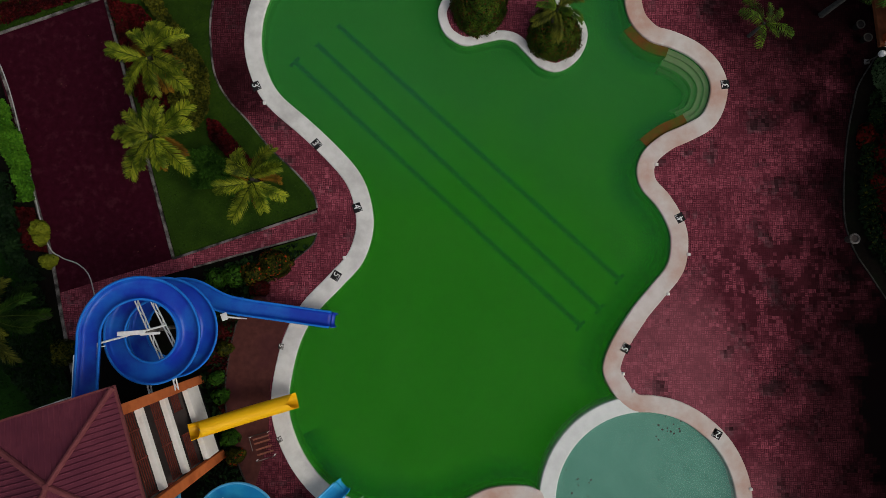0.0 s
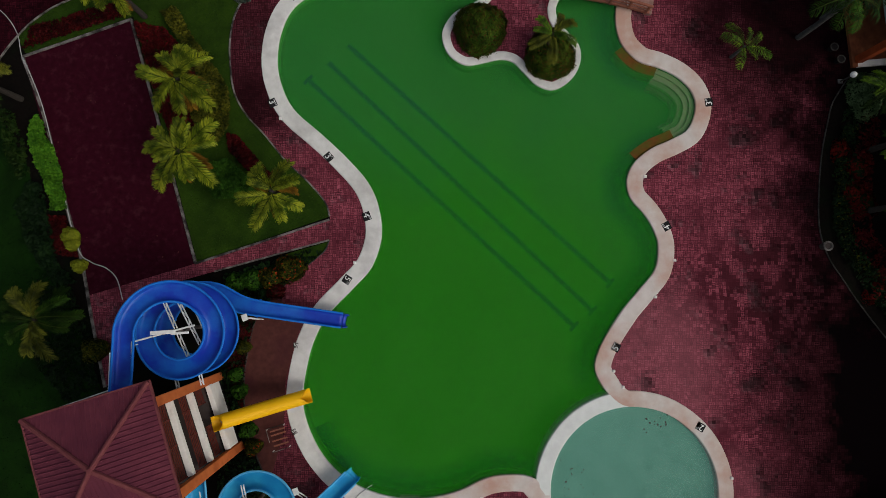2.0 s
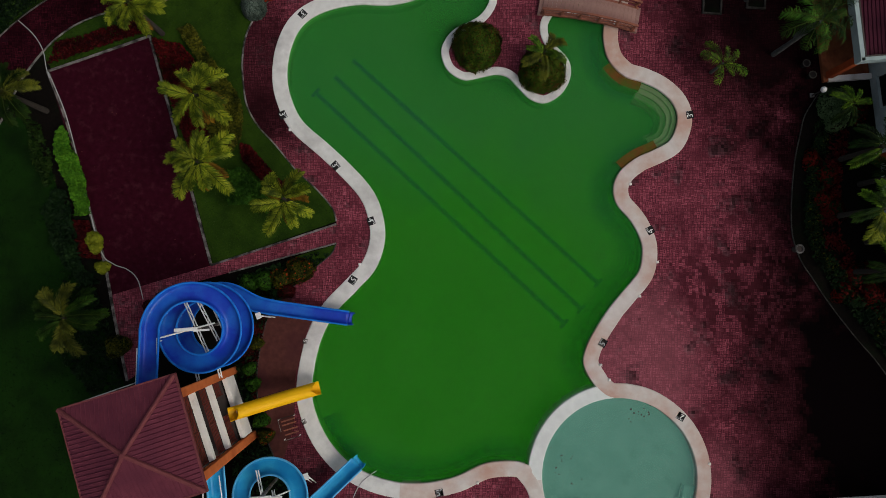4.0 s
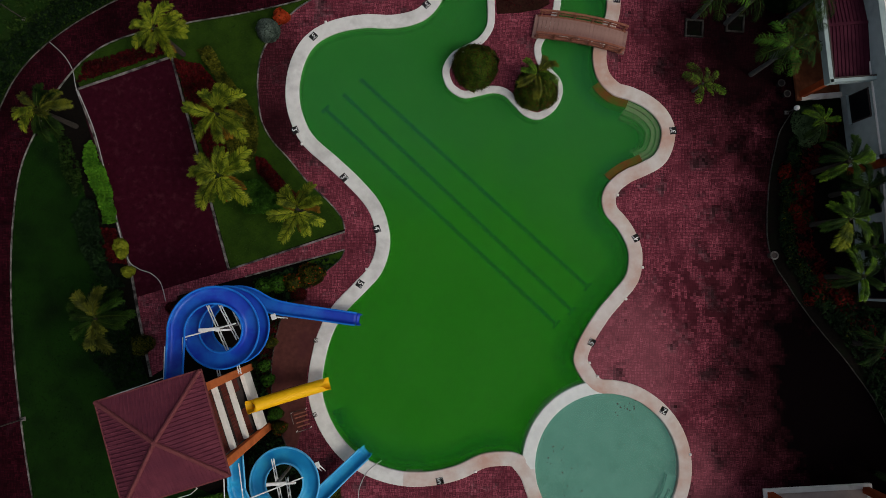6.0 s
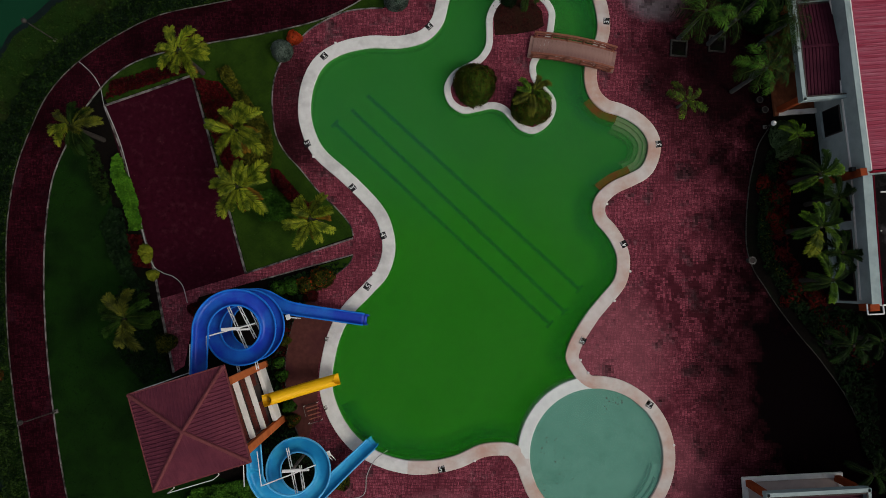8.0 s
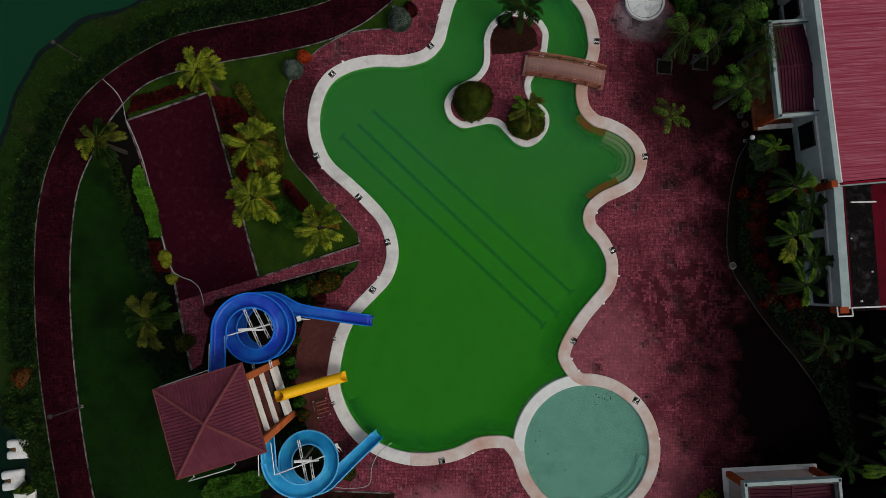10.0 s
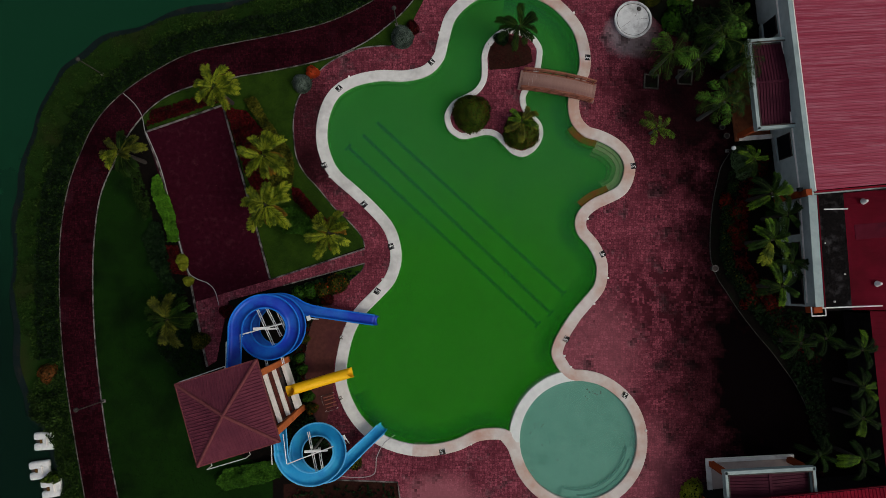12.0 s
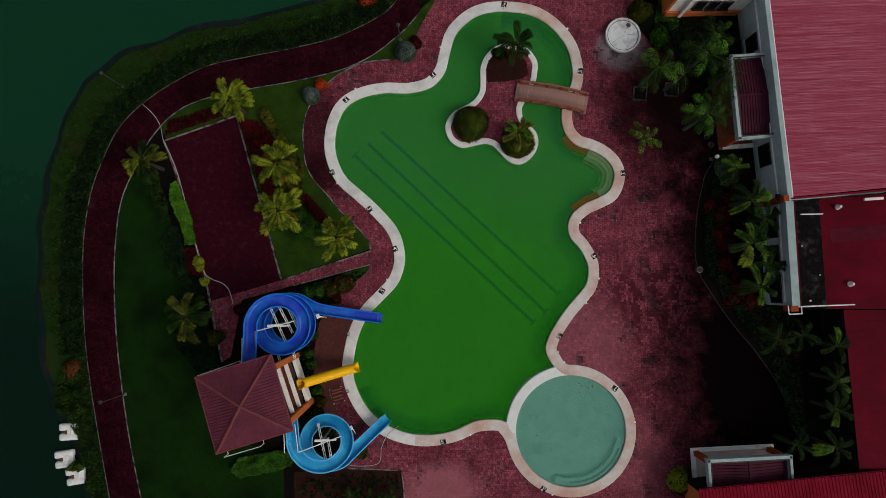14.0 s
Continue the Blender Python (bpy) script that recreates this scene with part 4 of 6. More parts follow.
cyan = tagged(empty("water_slide"), "sky blue spiral water slide ending in the pool", "water slide")
CC = (-11.05, -14.75)
start = [(-13.62 + 0.18 * u, -12.8 - 2.0 * u, 4.72 - 0.08 * u) for u in np.linspace(0, 1, 7)]
loop = helix(CC, 2.45, 1.95, 180, 492, 4.6, 1.25, 96, (0.18, -1.05))
a = Vector(loop[-1])
exit_ = [tuple(a + Vector((3.62 * u, 3.36 * u, -0.6 * (1 - (1 - u) ** 2)))) for u in np.linspace(0.05, 1, 16)]
flume(cyan, start + loop + exit_, 1.04, 0.38, CYAN, CYAN_RIM, 0.9, 16)
support(cyan, CC, 4.8, (((-11.68, -13.55, 3.35), (-10.88, -17.05, 3.35)), ((-10.99, -15.1, 2.25), (-10.68, -16.9, 2.25))), ((-8.94, -14.29, 2.25), (-8.9, -15.4)), ((-12.95, -15.66, 4.95), (-9.5, -14.56, 3.95)))
bm = bmesh.new()
for p, q in (((-14.15, -13.2, 5.5), (-14.05, -15.6, 5.4)), ((-13.2, -13.2, 5.5), (-12.95, -15.6, 5.2))):
    bar(bm, p, q, 0.035)
part("grab_rail", bm, WHITE, cyan, "white tubular grab rail")

yellow = tagged(empty("water_slide"), "short straight yellow tube slide into the pool", "water slide")
ya, yb = Vector((-13.78, -10.38, 2.52)), Vector((-8.48, -9.02, 0.62))
line = [tuple(ya.lerp(yb, u) - Vector((0, 0, 0.5 * math.sin(math.pi * u) ** 1 * 0.35))) for u in np.linspace(0, 1, 34)]


def tube_profile(i):
    u = i / 33
    open_ = 1.0 if u < 0.05 or u > 0.97 else max(0.0, 1 - (u - 0.05) / 0.04) if u < 0.09 else max(0.0, (u - 0.90) / 0.07)
    span = math.pi * (2 - 0.95 * open_)
    a0 = -math.pi / 2 - span / 2
    out = [(0.44 * math.cos(a0 + span * k / 28), 0.44 + 0.44 * math.sin(a0 + span * k / 28)) for k in range(29)]
    return out + [(0.90 * a, 0.44 + 0.90 * (b - 0.44)) for a, b in reversed(out)]


hang(sweep("tube", line, tube_profile, YELLOW, smooth=False), yellow)
for u in (0.3, 0.62):
    p = ya.lerp(yb, u)
    part("leg", bar(bmesh.new(), (p.x, p.y, 0.0), (p.x, p.y, p.z), 0.06), WHITE, yellow, "white steel leg")

# ---- bridge ----
bridge = tagged(empty("foot_bridge", pose(9.75, 16.62, 0, 0, 0, -10.5)), "small arched timber foot bridge with worn pink planks", "bridge")
N = 22


def arch(x):
    return 0.28 + 0.42 * (1 - (x / 3.35) ** 2)


plank = bmesh.new()
box(plank, Matrix.Identity(4), 0.285, 1.46, 0.06, 0.008)
me = bpy.data.meshes.new("plank")
plank.to_mesh(me)
plank.free()
me.materials.append(PLANK)
for i in range(N):
    x = -3.2 + 6.4 * (i + 0.5) / N
    ob = new("plank", me)
    ob.parent = bridge
    ob.matrix_basis = pose(x, 0, arch(x), 0, math.degrees(math.atan(0.84 * x / 3.35 ** 2)), 0)
xs = np.linspace(-3.3, 3.3, 15)
for s in (-1, 1):
    sq = [(-0.07, -0.1), (0.07, -0.1), (0.07, 0.1), (-0.07, 0.1)]
    hang(sweep("side_beam", [(x, s * 0.80, arch(x) - 0.06) for x in xs], sq, TIMBER, smooth=False), bridge)
    hang(sweep("hand_rail", [(x, s * 0.84, arch(x) + 0.82) for x in xs], [(a, b * 0.5) for a, b in sq], TIMBER, smooth=False), bridge)
    hang(sweep("mid_rail", [(x, s * 0.84, arch(x) + 0.42) for x in xs], [(a * 0.5, b * 0.5) for a, b in sq], TIMBER, smooth=False), bridge)
    for x in (-3.1, -1.9, -0.65, 0.65, 1.9, 3.1):
        part("rail_post", boxed(pose(x, s * 0.84, arch(x) + 0.36), 0.13, 0.13, 0.98, 0.01), TIMBER, bridge)
g = np.random.default_rng(31)
bm = bmesh.new()
for x in g.uniform(-1.6, 1.9, 16):
    box(bm, pose(x, -0.62 + g.normal(0, 0.05), arch(x) + 0.036, 0, math.degrees(math.atan(0.84 * x / 3.35 ** 2)), g.uniform(-20, 20)), g.uniform(0.08, 0.3), 0.06, 0.012)
tagged(part("paint_flake", bm, WHITE, bridge, "flakes of old white paint"), kind="stuff")
for s in (-1, 1):
    part("abutment", boxed(pose(s * 3.25, 0, 0.14), 0.5, 1.75, 0.28, 0.03), PLANK, bridge, "pale stone abutment")

# ---- depth markers on the coping ----
MARKS = [(-10.1, 16.4, "3"), (-11.35, 9.3, "3"), (-7.7, 5.8, "3"), (-5.25, 2.0, "4"), (-6.45, -2.0, "5"), (-9.6, -6.1, "5"), (-9.6, -11.4, "5"), (-0.6, -16.05, "5"),
         (10.4, -6.2, "5"), (13.75, 1.4, "4"), (16.65, 9.4, "3"), (12.6, 19.4, "3"), (15.55, -11.1, "2"), (8.75, -20.4, "2"), (-1.7, 18.9, "3"), (5.2, 25.95, "3")]
shores = np.concatenate([east, circle(*KID, KID_IN, 80, -170, 60), west])
digit_mesh = {}
for d in ("2", "3", "4", "5", "FT"):
    cu = bpy.data.curves.new("digit", "FONT")
    cu.body, cu.size, cu.align_x, cu.align_y, cu.extrude = d, 0.19 if d == "FT" else 0.56, "CENTER", "CENTER", 0.002
    tmp = new("digit", cu)
    digit_mesh[d] = bpy.data.meshes.new_from_object(tmp.evaluated_get(bpy.context.evaluated_depsgraph_get()))
    bpy.data.objects.remove(tmp)
    digit_mesh[d].materials.append(WHITE)
for x, y, d in MARKS:
    near = shores[np.argmin(np.linalg.norm(shores - (x, y), axis=1))]
    up = Vector((near[0] - x, near[1] - y)).normalized()
    m = pose(x, y, 0.108, 0, 0, math.degrees(math.atan2(-up.x, up.y)))
    worn = (x, y) in ((-9.6, -6.1), (-9.6, -11.4))
    mark = tagged(empty("depth_marker", m @ Matrix.Scale(0.62, 4) if worn else m), ("small worn grey depth marker with numeral " if worn else "black depth marker tile with white numeral ") + d, "depth marker", "depth markers")
    part("tile", boxed(pose(0, 0, 0), 0.54, 0.50, 0.02, 0.004), KERB if worn else BLACK, mark)
    ob = new("numeral", digit_mesh[d])
    ob.parent = mark
    ob.matrix_basis = pose(-0.07, -0.01, 0.013)
    ob = new("unit", digit_mesh["FT"])
    ob.parent = mark
    ob.matrix_basis = pose(0.16, 0.13, 0.013)
SPOTS = [(-9.2, 17.5), (-10.8, 8.3), (-5.95, -0.95), (-9.95, -9.5), (1.95, -15.4), (10.3, -7.65), (11.0, -8.6), (13.1, -3.2), (13.6, -0.7), (12.1, 4.8), (17.4, -14.2), (11.4, 23.6), (-0.9, 21.6), (9.6, -20.9)]
for x, y in SPOTS:
    near = shores[np.argmin(np.linalg.norm(shores - (x, y), axis=1))]
    if -9 < y and np.linalg.norm(near - (x, y)) > 0.2:
        x, y = near + (np.array((x, y)) - near) / np.linalg.norm(near - (x, y)) * 1.06
    lamp = tagged(empty("deck_light", pose(x, y, 0.03)), "small white deck light at the coping edge", "deck light", "deck lights")
    part("body", boxed(pose(0, 0, 0.08), 0.17, 0.17, 0.16, 0.03), WHITE, lamp)
    part("lens", boxed(pose(0, 0, 0.17), 0.13, 0.13, 0.03, 0.01), WHITE_WALL, lamp)

# ---- plants ----


def leaves(centres, normals, size, stretch=1.8, seed=1):
    """Small folded leaves, one island each, as vertices and faces."""
    g = np.random.default_rng(seed)
    c, nrm = np.array(centres), np.array(normals)
    k = len(c)
    nrm = nrm + g.normal(0, 0.55, (k, 3))
    nrm /= np.linalg.norm(nrm, axis=1)[:, None]
    t = np.cross(nrm, g.normal(0, 1, (k, 3)))
    t /= np.linalg.norm(t, axis=1)[:, None]
    b = np.cross(nrm, t)
    s = size * g.uniform(0.6, 1.35, k)[:, None]
    v = np.stack([c - t * s * stretch / 2, c + b * s * 0.5 - nrm * s * 0.12, c + t * s * stretch / 2, c - b * s * 0.5 - nrm * s * 0.12], 1).reshape(-1, 3)
    f = [(4 * i, 4 * i + 1, 4 * i + 2, 4 * i + 3) for i in range(k)]
    return v, f


def shrub(name, x, y, rx, ry, h, material, label, category="shrub", n=0, size=0.13, z=0.0, seed=1, group="", flowers=None, lumpy=1.0):
    """A rounded shrub: dark core painted as inner shade, lumpy shell of small leaves, and flower heads where it has
    them.
    """
    g = np.random.default_rng(seed)
    n = n or int(900 * rx * ry + 250)
    d = g.normal(0, 1, (n, 3))
    d[:, 2] = np.abs(d[:, 2]) * 0.9 + 0.02
    d /= np.linalg.norm(d, axis=1)[:, None]
    ph = g.uniform(0, 6.28, 6)
    lump = 1 + lumpy * 0.10 * np.sin(3 * np.arctan2(d[:, 1], d[:, 0]) + ph[0]) + lumpy * 0.08 * np.sin(5 * d[:, 0] * 3 + ph[1]) * np.sin(4 * d[:, 1] * 3 + ph[2]) + g.normal(0, 0.04, n)
    c = d * lump[:, None] * (rx, ry, h)
    v, f = leaves(c, d, size, seed=seed)
    ob = tagged(empty(name, pose(x, y, z)), label, category, group)
    hang(link("foliage", v, f, material), ob)
    # near-black core stands in for the shade between the leaves
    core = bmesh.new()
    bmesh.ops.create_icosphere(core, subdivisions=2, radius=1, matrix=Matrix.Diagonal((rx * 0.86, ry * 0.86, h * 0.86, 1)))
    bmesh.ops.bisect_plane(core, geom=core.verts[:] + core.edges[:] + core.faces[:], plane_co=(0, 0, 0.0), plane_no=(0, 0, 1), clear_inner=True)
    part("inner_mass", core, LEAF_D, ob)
    if flowers:
        keep = g.random(n) < flowers[1]
        v, f = leaves(c[keep] * 1.02, d[keep], size * 1.1, 1.1, seed + 1)
        tagged(hang(link("bloom", v, f, flowers[0]), ob, "red flower heads"), kind="stuff")
    return ob


def inside(pts, loop):
    x, y = pts[:, 0], pts[:, 1]
    res = np.zeros(len(pts), bool)
    k = len(loop)
    for i in range(k):
        (x0, y0), (x1, y1) = loop[i], loop[(i + 1) % k]
        if y0 != y1:
            res ^= ((y0 > y) != (y1 > y)) & (x < (x1 - x0) * (y - y0) / (y1 - y0) + x0)
    return res


def cover(name, loop, h, per, material, label, size=0.16, kind="stuff", category="ground cover", seed=3, clump=0.5):
    """Low planting over a bed: leaves over an uneven height, in clumps."""
    g = np.random.default_rng(seed)
    p = np.array(loop, float)
    lo, hi = p.min(0), p.max(0)
    n = int(per * (hi[0] - lo[0]) * (hi[1] - lo[1]))
    q = g.uniform(lo, hi, (n, 2))
    q = q[inside(q, p)]
    bump = 0.5 + 0.25 * np.sin(q[:, 0] * 3.1 + 1.3 * np.sin(q[:, 1] * 2.3)) + 0.25 * np.sin(q[:, 1] * 3.7 + 1.1 * np.sin(q[:, 0] * 1.9))
    q = q[g.random(len(q)) < 1 - clump + clump * bump]
    bump = 0.5 + 0.25 * np.sin(q[:, 0] * 3.1 + 1.3 * np.sin(q[:, 1] * 2.3)) + 0.25 * np.sin(q[:, 1] * 3.7 + 1.1 * np.sin(q[:, 0] * 1.9))
    z = h * (0.35 + 0.65 * bump) * g.uniform(0.55, 1.0, len(q)) + 0.03
    c = np.column_stack([q, z])
    v, f = leaves(c, np.tile((0, 0, 1.0), (len(c), 1)), size, seed=seed)
    return tagged(link(name, v, f, material), label, category, kind=kind)


def frond_mesh(name, length, width, pairs, rise, droop, material, seed, leaf=0.06, sag=0.25, plume=False):
    """A feather leaf: arching stalk with two rows of narrow leaflets."""
    g = np.random.default_rng(seed)
    v, f = [], []

    def axis(s):
        return np.array((length * (s - 0.12 * s ** 3), 0.06 * length * math.sin(2.2 * s + seed), length * (rise * s - droop * s * s)))

    gap = g.uniform(0, 6.28)
    for i in range(pairs):
        if not plume and math.sin(i * 1.7 + gap + 1.5 * math.sin(i * 0.6)) > 0.86:
            continue
        s = 0.10 + 0.90 * i / (pairs - 1)
        p, t = axis(s), axis(min(s + 0.02, 1.02)) - axis(s - 0.02)
        t /= np.linalg.norm(t)
        reach = width * (0.42 + 0.62 * math.sin(math.pi * min(1.0, (s * 0.86 + 0.12))) ** 0.8) * (0.55 if s > 0.94 else 1.0)
        if plume:
            reach = width * (0.62 + 0.38 * math.sin(math.pi * min(1.0, s * 0.95 + 0.02))) * (1 - 0.15 * max(0.0, (s - 0.85) / 0.15))
        for side in ((-1, 1, -0.62, 0.62) if plume else (-1, 1)):
            d = np.array((0.0, side, 0.0)) + t * g.uniform(0.35, 0.75) + np.array((0, 0, g.uniform(-0.45, 0.3)))
            if plume:
                r = side * 1.15 + g.normal(0, 0.25)
                d = np.array((0.0, math.sin(r * 1.35), 0.75 * math.cos(r * 1.35))) + t * g.uniform(0.7, 1.1)
            d /= np.linalg.norm(d)
            ln = reach * (g.uniform(0.85, 1.12) if plume else g.uniform(0.85, 1.15))
            mid, tip = p + d * ln * 0.55, p + d * ln + np.array((0, 0, -sag * ln))
            w = np.cross(d, (0, 0, 1))
            w = w / (np.linalg.norm(w) + 1e-6) * leaf / 2
            k = len(v)
            v += [p - w * 0.5, p + w * 0.5, mid + w, mid - w, tip]
            f += [(k, k + 1, k + 2, k + 3), (k + 3, k + 2, k + 4)]
    me = bpy.data.meshes.new(name)
    me.from_pydata([tuple(q) for q in v], [], f)
    me.materials.append(material)
    stalk = bmesh.new()
    for i in range(8):
        bar(stalk, axis(i / 8), axis((i + 1) / 8), 0.035 * (1 - i / 9) + 0.008, 5)
    sm = bpy.data.meshes.new("stalk")
    stalk.to_mesh(sm)
    stalk.free()
    sm.materials.append(RACHIS)
    return me, sm


def frond_set(material, length, width, pairs, leaf, sag, seed, plume=False):
    return [frond_mesh("frond", length * q, width, pairs, r, d, material, seed + i, leaf, sag, plume)
            for i, (q, r, d) in enumerate(((1.0, 0.42, 0.62), (0.92, 0.55, 0.62), (1.06, 0.30, 0.60), (0.85, 0.75, 0.55)))]


PLUME = frond_set(FROND_Y, 2.2, 0.55, 58, 0.040, 0.25, 11, True)
PLUME_D = frond_set(FROND_D, 2.15, 0.50, 50, 0.034, 0.25, 21, True)
PLUME_B = frond_set(FROND_B, 2.1, 0.48, 50, 0.034, 0.25, 27, True)
PLUME_O = frond_set(FROND_O, 1.9, 0.46, 44, 0.034, 0.25, 25, True)
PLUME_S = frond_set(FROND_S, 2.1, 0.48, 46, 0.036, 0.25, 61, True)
FEATHER_S = frond_set(FROND_S, 2.5, 0.7, 28, 0.045, 0.6, 71)
FEATHER = frond_set(FROND_F, 2.6, 0.62, 46, 0.04, 0.5, 31)
FEATHER_B = frond_set(FROND_B, 2.5, 0.48, 44, 0.04, 0.5, 91)
FEATHER_D = frond_set(FROND_D, 2.6, 0.62, 42, 0.04, 0.5, 41)


def palm(x, y, top, scale, sets, count, label, turn=0.0, lean=(0.0, 0.0), group="garden palms", trunk_r=0.16, seed=0, old=None, bark=None):
    g = np.random.default_rng(100 + seed)
    ob = tagged(empty("palm_tree", pose(x - lean[0], y - lean[1], 0)), label, "palm tree", group)
    pts = [(lean[0] * u * u, lean[1] * u * u, top * u) for u in np.linspace(0, 1, 8)]
    bm = bmesh.new()
    for i in range(7):
        bar(bm, pts[i], pts[i + 1], trunk_r * (1.25 - 0.6 * i / 7), 9)
    part("trunk", bm, bark or BARK, ob, "ringed grey trunk")
    for i in range(5 if old else 0):
        me, sm = old[(i + seed) % len(old)]
        fr = new("frond", me)
        fr.parent = ob
        k = scale * g.uniform(0.8, 0.98)
        fr.matrix_basis = pose(lean[0], lean[1], top - 0.3, g.uniform(-15, 15), g.uniform(14, 26), turn + 60 + 72 * i + g.uniform(-22, 22)) @ Matrix.Diagonal((k, k, k, 1))
        st = new("stalk", sm)
        st.parent = fr
    for i in range(count):
        me, sm = sets[(i + seed) % len(sets)]
        fr = new("frond", me)
        fr.parent = ob
        young = i >= count - 2
        m = pose(lean[0], lean[1], top - (0.1 if not young else -0.05), g.uniform(-14, 14), g.uniform(-8, 10) - (32 if young else 0), turn + 137.5 * i + g.uniform(-14, 14))
        k = scale * g.uniform(0.86, 1.1) * (0.7 if young else 1.0)
        fr.matrix_basis = m @ Matrix.Diagonal((k, k, k, 1))
        st = new("stalk", sm)
        st.parent = fr
    return ob


OLIVE = frond_set(FROND_OL, 2.1, 0.52, 54, 0.040, 0.25, 81, True)
YP = "yellow green garden palm with feathery drooping fronds"
for i, (x, y, top, k, n, a) in enumerate(((-19.75, 15.0, 4.5, 1.04, 11, 20), (-15.50, 9.3, 4.7, 1.10, 11, 75), (-15.25, 5.15, 4.6, 1.15, 12, 130), (-9.95, 2.85, 4.8, 1.04, 10, 10))):
    palm(x, y, top, k, PLUME, n, YP, a, seed=i, old=PLUME_O[:2] + OLIVE[:1])
palm(-27.5, 9.55, 4.25, 1.0, OLIVE[:2] + PLUME_D[:2] + PLUME[:1], 11, "dull green garden palm beside the lake path", 40, seed=5, old=PLUME_D)
palm(-23.2, -4.35, 4.25, 1.12, OLIVE[:2] + PLUME_D[:2], 11, "dark green garden palm on the lawn edge", 15, seed=6, old=PLUME_D)
palm(5.8, 20.6, 4.0, 0.95, PLUME_D[:3] + PLUME_S[:1], 13, "dark green palm on the pool island", 30, group="island palms", seed=7)
palm(6.15, 12.7, 2.9, 0.85, OLIVE[:2] + PLUME_B[:2], 8, "small palm growing through a round bush", 70, group="island palms", trunk_r=0.1, seed=8)
# east garden
GP = "dark green feathery palm in the bed beside the building"
for i, (x, y, top, k, n) in enumerate(((26.6, 2.4, 4.5, 1.02, 10), (26.9, 6.3, 4.15, 0.98, 9), (27.5, -1.4, 4.25, 0.98, 9), (28.6, 0.6, 3.8, 0.95, 9), (28.3, 4.6, 3.8, 0.95, 9), (29.4, -6.2, 3.4, 0.9, 8), (31.5, -5.8, 3.4, 0.8, 8))):
    palm(x, y, top, k, PLUME_D[:2] + PLUME_B[:2] + (PLUME[:1] if i == 0 else PLUME_S[:1]) if i < 3 else PLUME_D[:2] + PLUME_S[:2] if i < 5 else PLUME_S, n, GP, 33 * i, group="bed palms", seed=12 + i)
CP = "feathery palm with pale grey stem rising from the paving"
for i, (x, y, top, k, n) in enumerate(((18.4, 18.0, 5.1, 0.98, 11), (22.6, 19.2, 5.4, 1.0, 11), (22.6, 13.7, 5.2, 1.0, 11), (23.6, 21.2, 4.9, 0.85, 9), (24.9, 17.6, 4.9, 0.85, 9), (20.8, 17.6, 4.5, 0.85, 8), (24.2, 15.0, 4.2, 0.8, 8), (18.2, 12.4, 1.8, 0.82, 7))):
    palm(x, y, top, k, FEATHER_B if i == 7 else FEATHER[:2] + FEATHER_D[:2] + FEATHER_S[:1] if i in (0, 1, 2) else FEATHER_D[:1] + FEATHER_S[:2], n, CP, 47 * i, group="feather palms", trunk_r=0.15 if i < 7 else 0.1, seed=20 + i, bark=PALE_BARK)
for i, (x, y) in enumerate(((34.3, -6.7), (34.3, -9.7), (34.2, -12.3), (34.1, -15.7))):
    palm(x, y, 3.7, 0.92, PLUME_S[1:4] + PLUME_B[2:3] + PLUME_D[1:2], 8, "palm against the red roof, shade put into most fronds", 60 * i + 25, group="bed palms", seed=40 + i)
palm(31.0, -15.6, 2.8, 0.85, PLUME_S, 7, "dark palm beside the porch with shade in its leaf colour", 20, group="bed palms", seed=45)
for i, (x, y) in enumerate(((-6.0, -20.8), (-7.6, -21.2), (-9.0, -20.6))):
    palm(x, y, 1.6, 0.55, PLUME_D, 8, "low dark palm in the south bed", 30 * i, group="bed palms", trunk_r=0.1, seed=50 + i)

# round bushes and shrubs
for i, (x, y, r) in enumerate(((26.3, 2.9, 0.9), (26.1, 5.2, 0.8), (27.7, -1.6, 0.9), (28.3, 9.6, 0.8), (26.9, -2.7, 0.8), (25.7, 3.5, 0.7), (28.8, -2.7, 0.8), (25.0, 6.3, 0.6))):
    shrub("crimson_shrub", x, y, r, r * 1.2, 0.45, LEAF_C, "low crimson leaved shrub in the bed beside the building", n=420, size=0.12, seed=140 + i, group="crimson shrubs", lumpy=2.0)
shrub("round_bush", 1.95, 14.1, 1.64, 1.66, 1.45, LEAF_I, "round clipped green bush with rusty flowers on the island", n=9000, size=0.085, z=0.05, seed=2, group="island bushes", flowers=(RUST, 0.20), lumpy=0.5)
shrub("round_bush", 6.45, 12.45, 1.55, 1.62, 1.4, LEAF_I, "round clipped bush under a small palm on the island", n=8600, size=0.085, z=0.05, seed=4, group="island bushes", flowers=(RUST, 0.16), lumpy=0.5)
shrub("silver_bush", -4.36, 21.1, 1.0, 1.0, 1.5, LEAF_S, "round silver green bush beside the deck", n=3600, size=0.085, seed=5, group="silver bushes", lumpy=0.15)
shrub("silver_bush", -13.42, 16.75, 0.84, 0.84, 1.3, LEAF_S, "round silver green bush on the lawn corner", n=2800, size=0.085, seed=6, group="silver bushes", lumpy=0.15)
shrub("dark_shrub", 4.7, 21.1, 0.7, 0.6, 0.6, LEAF_D, "dark green shrub beside the island palm", n=700, size=0.12, z=0.05, seed=77)
shrub("flowering_shrub", -3.45, 22.0, 0.6, 0.7, 0.7, LEAF_R, "dark red leaved shrub behind the silver bush", seed=7)
shrub("flowering_shrub", -12.5, 17.85, 0.6, 0.55, 0.8, LEAF_F, "orange red flowering shrub", seed=8)
shrub("flowering_shrub", -35.3, -9.3, 0.8, 0.9, 0.8, RUST, "rusty orange shrub on the lake bank", seed=19)
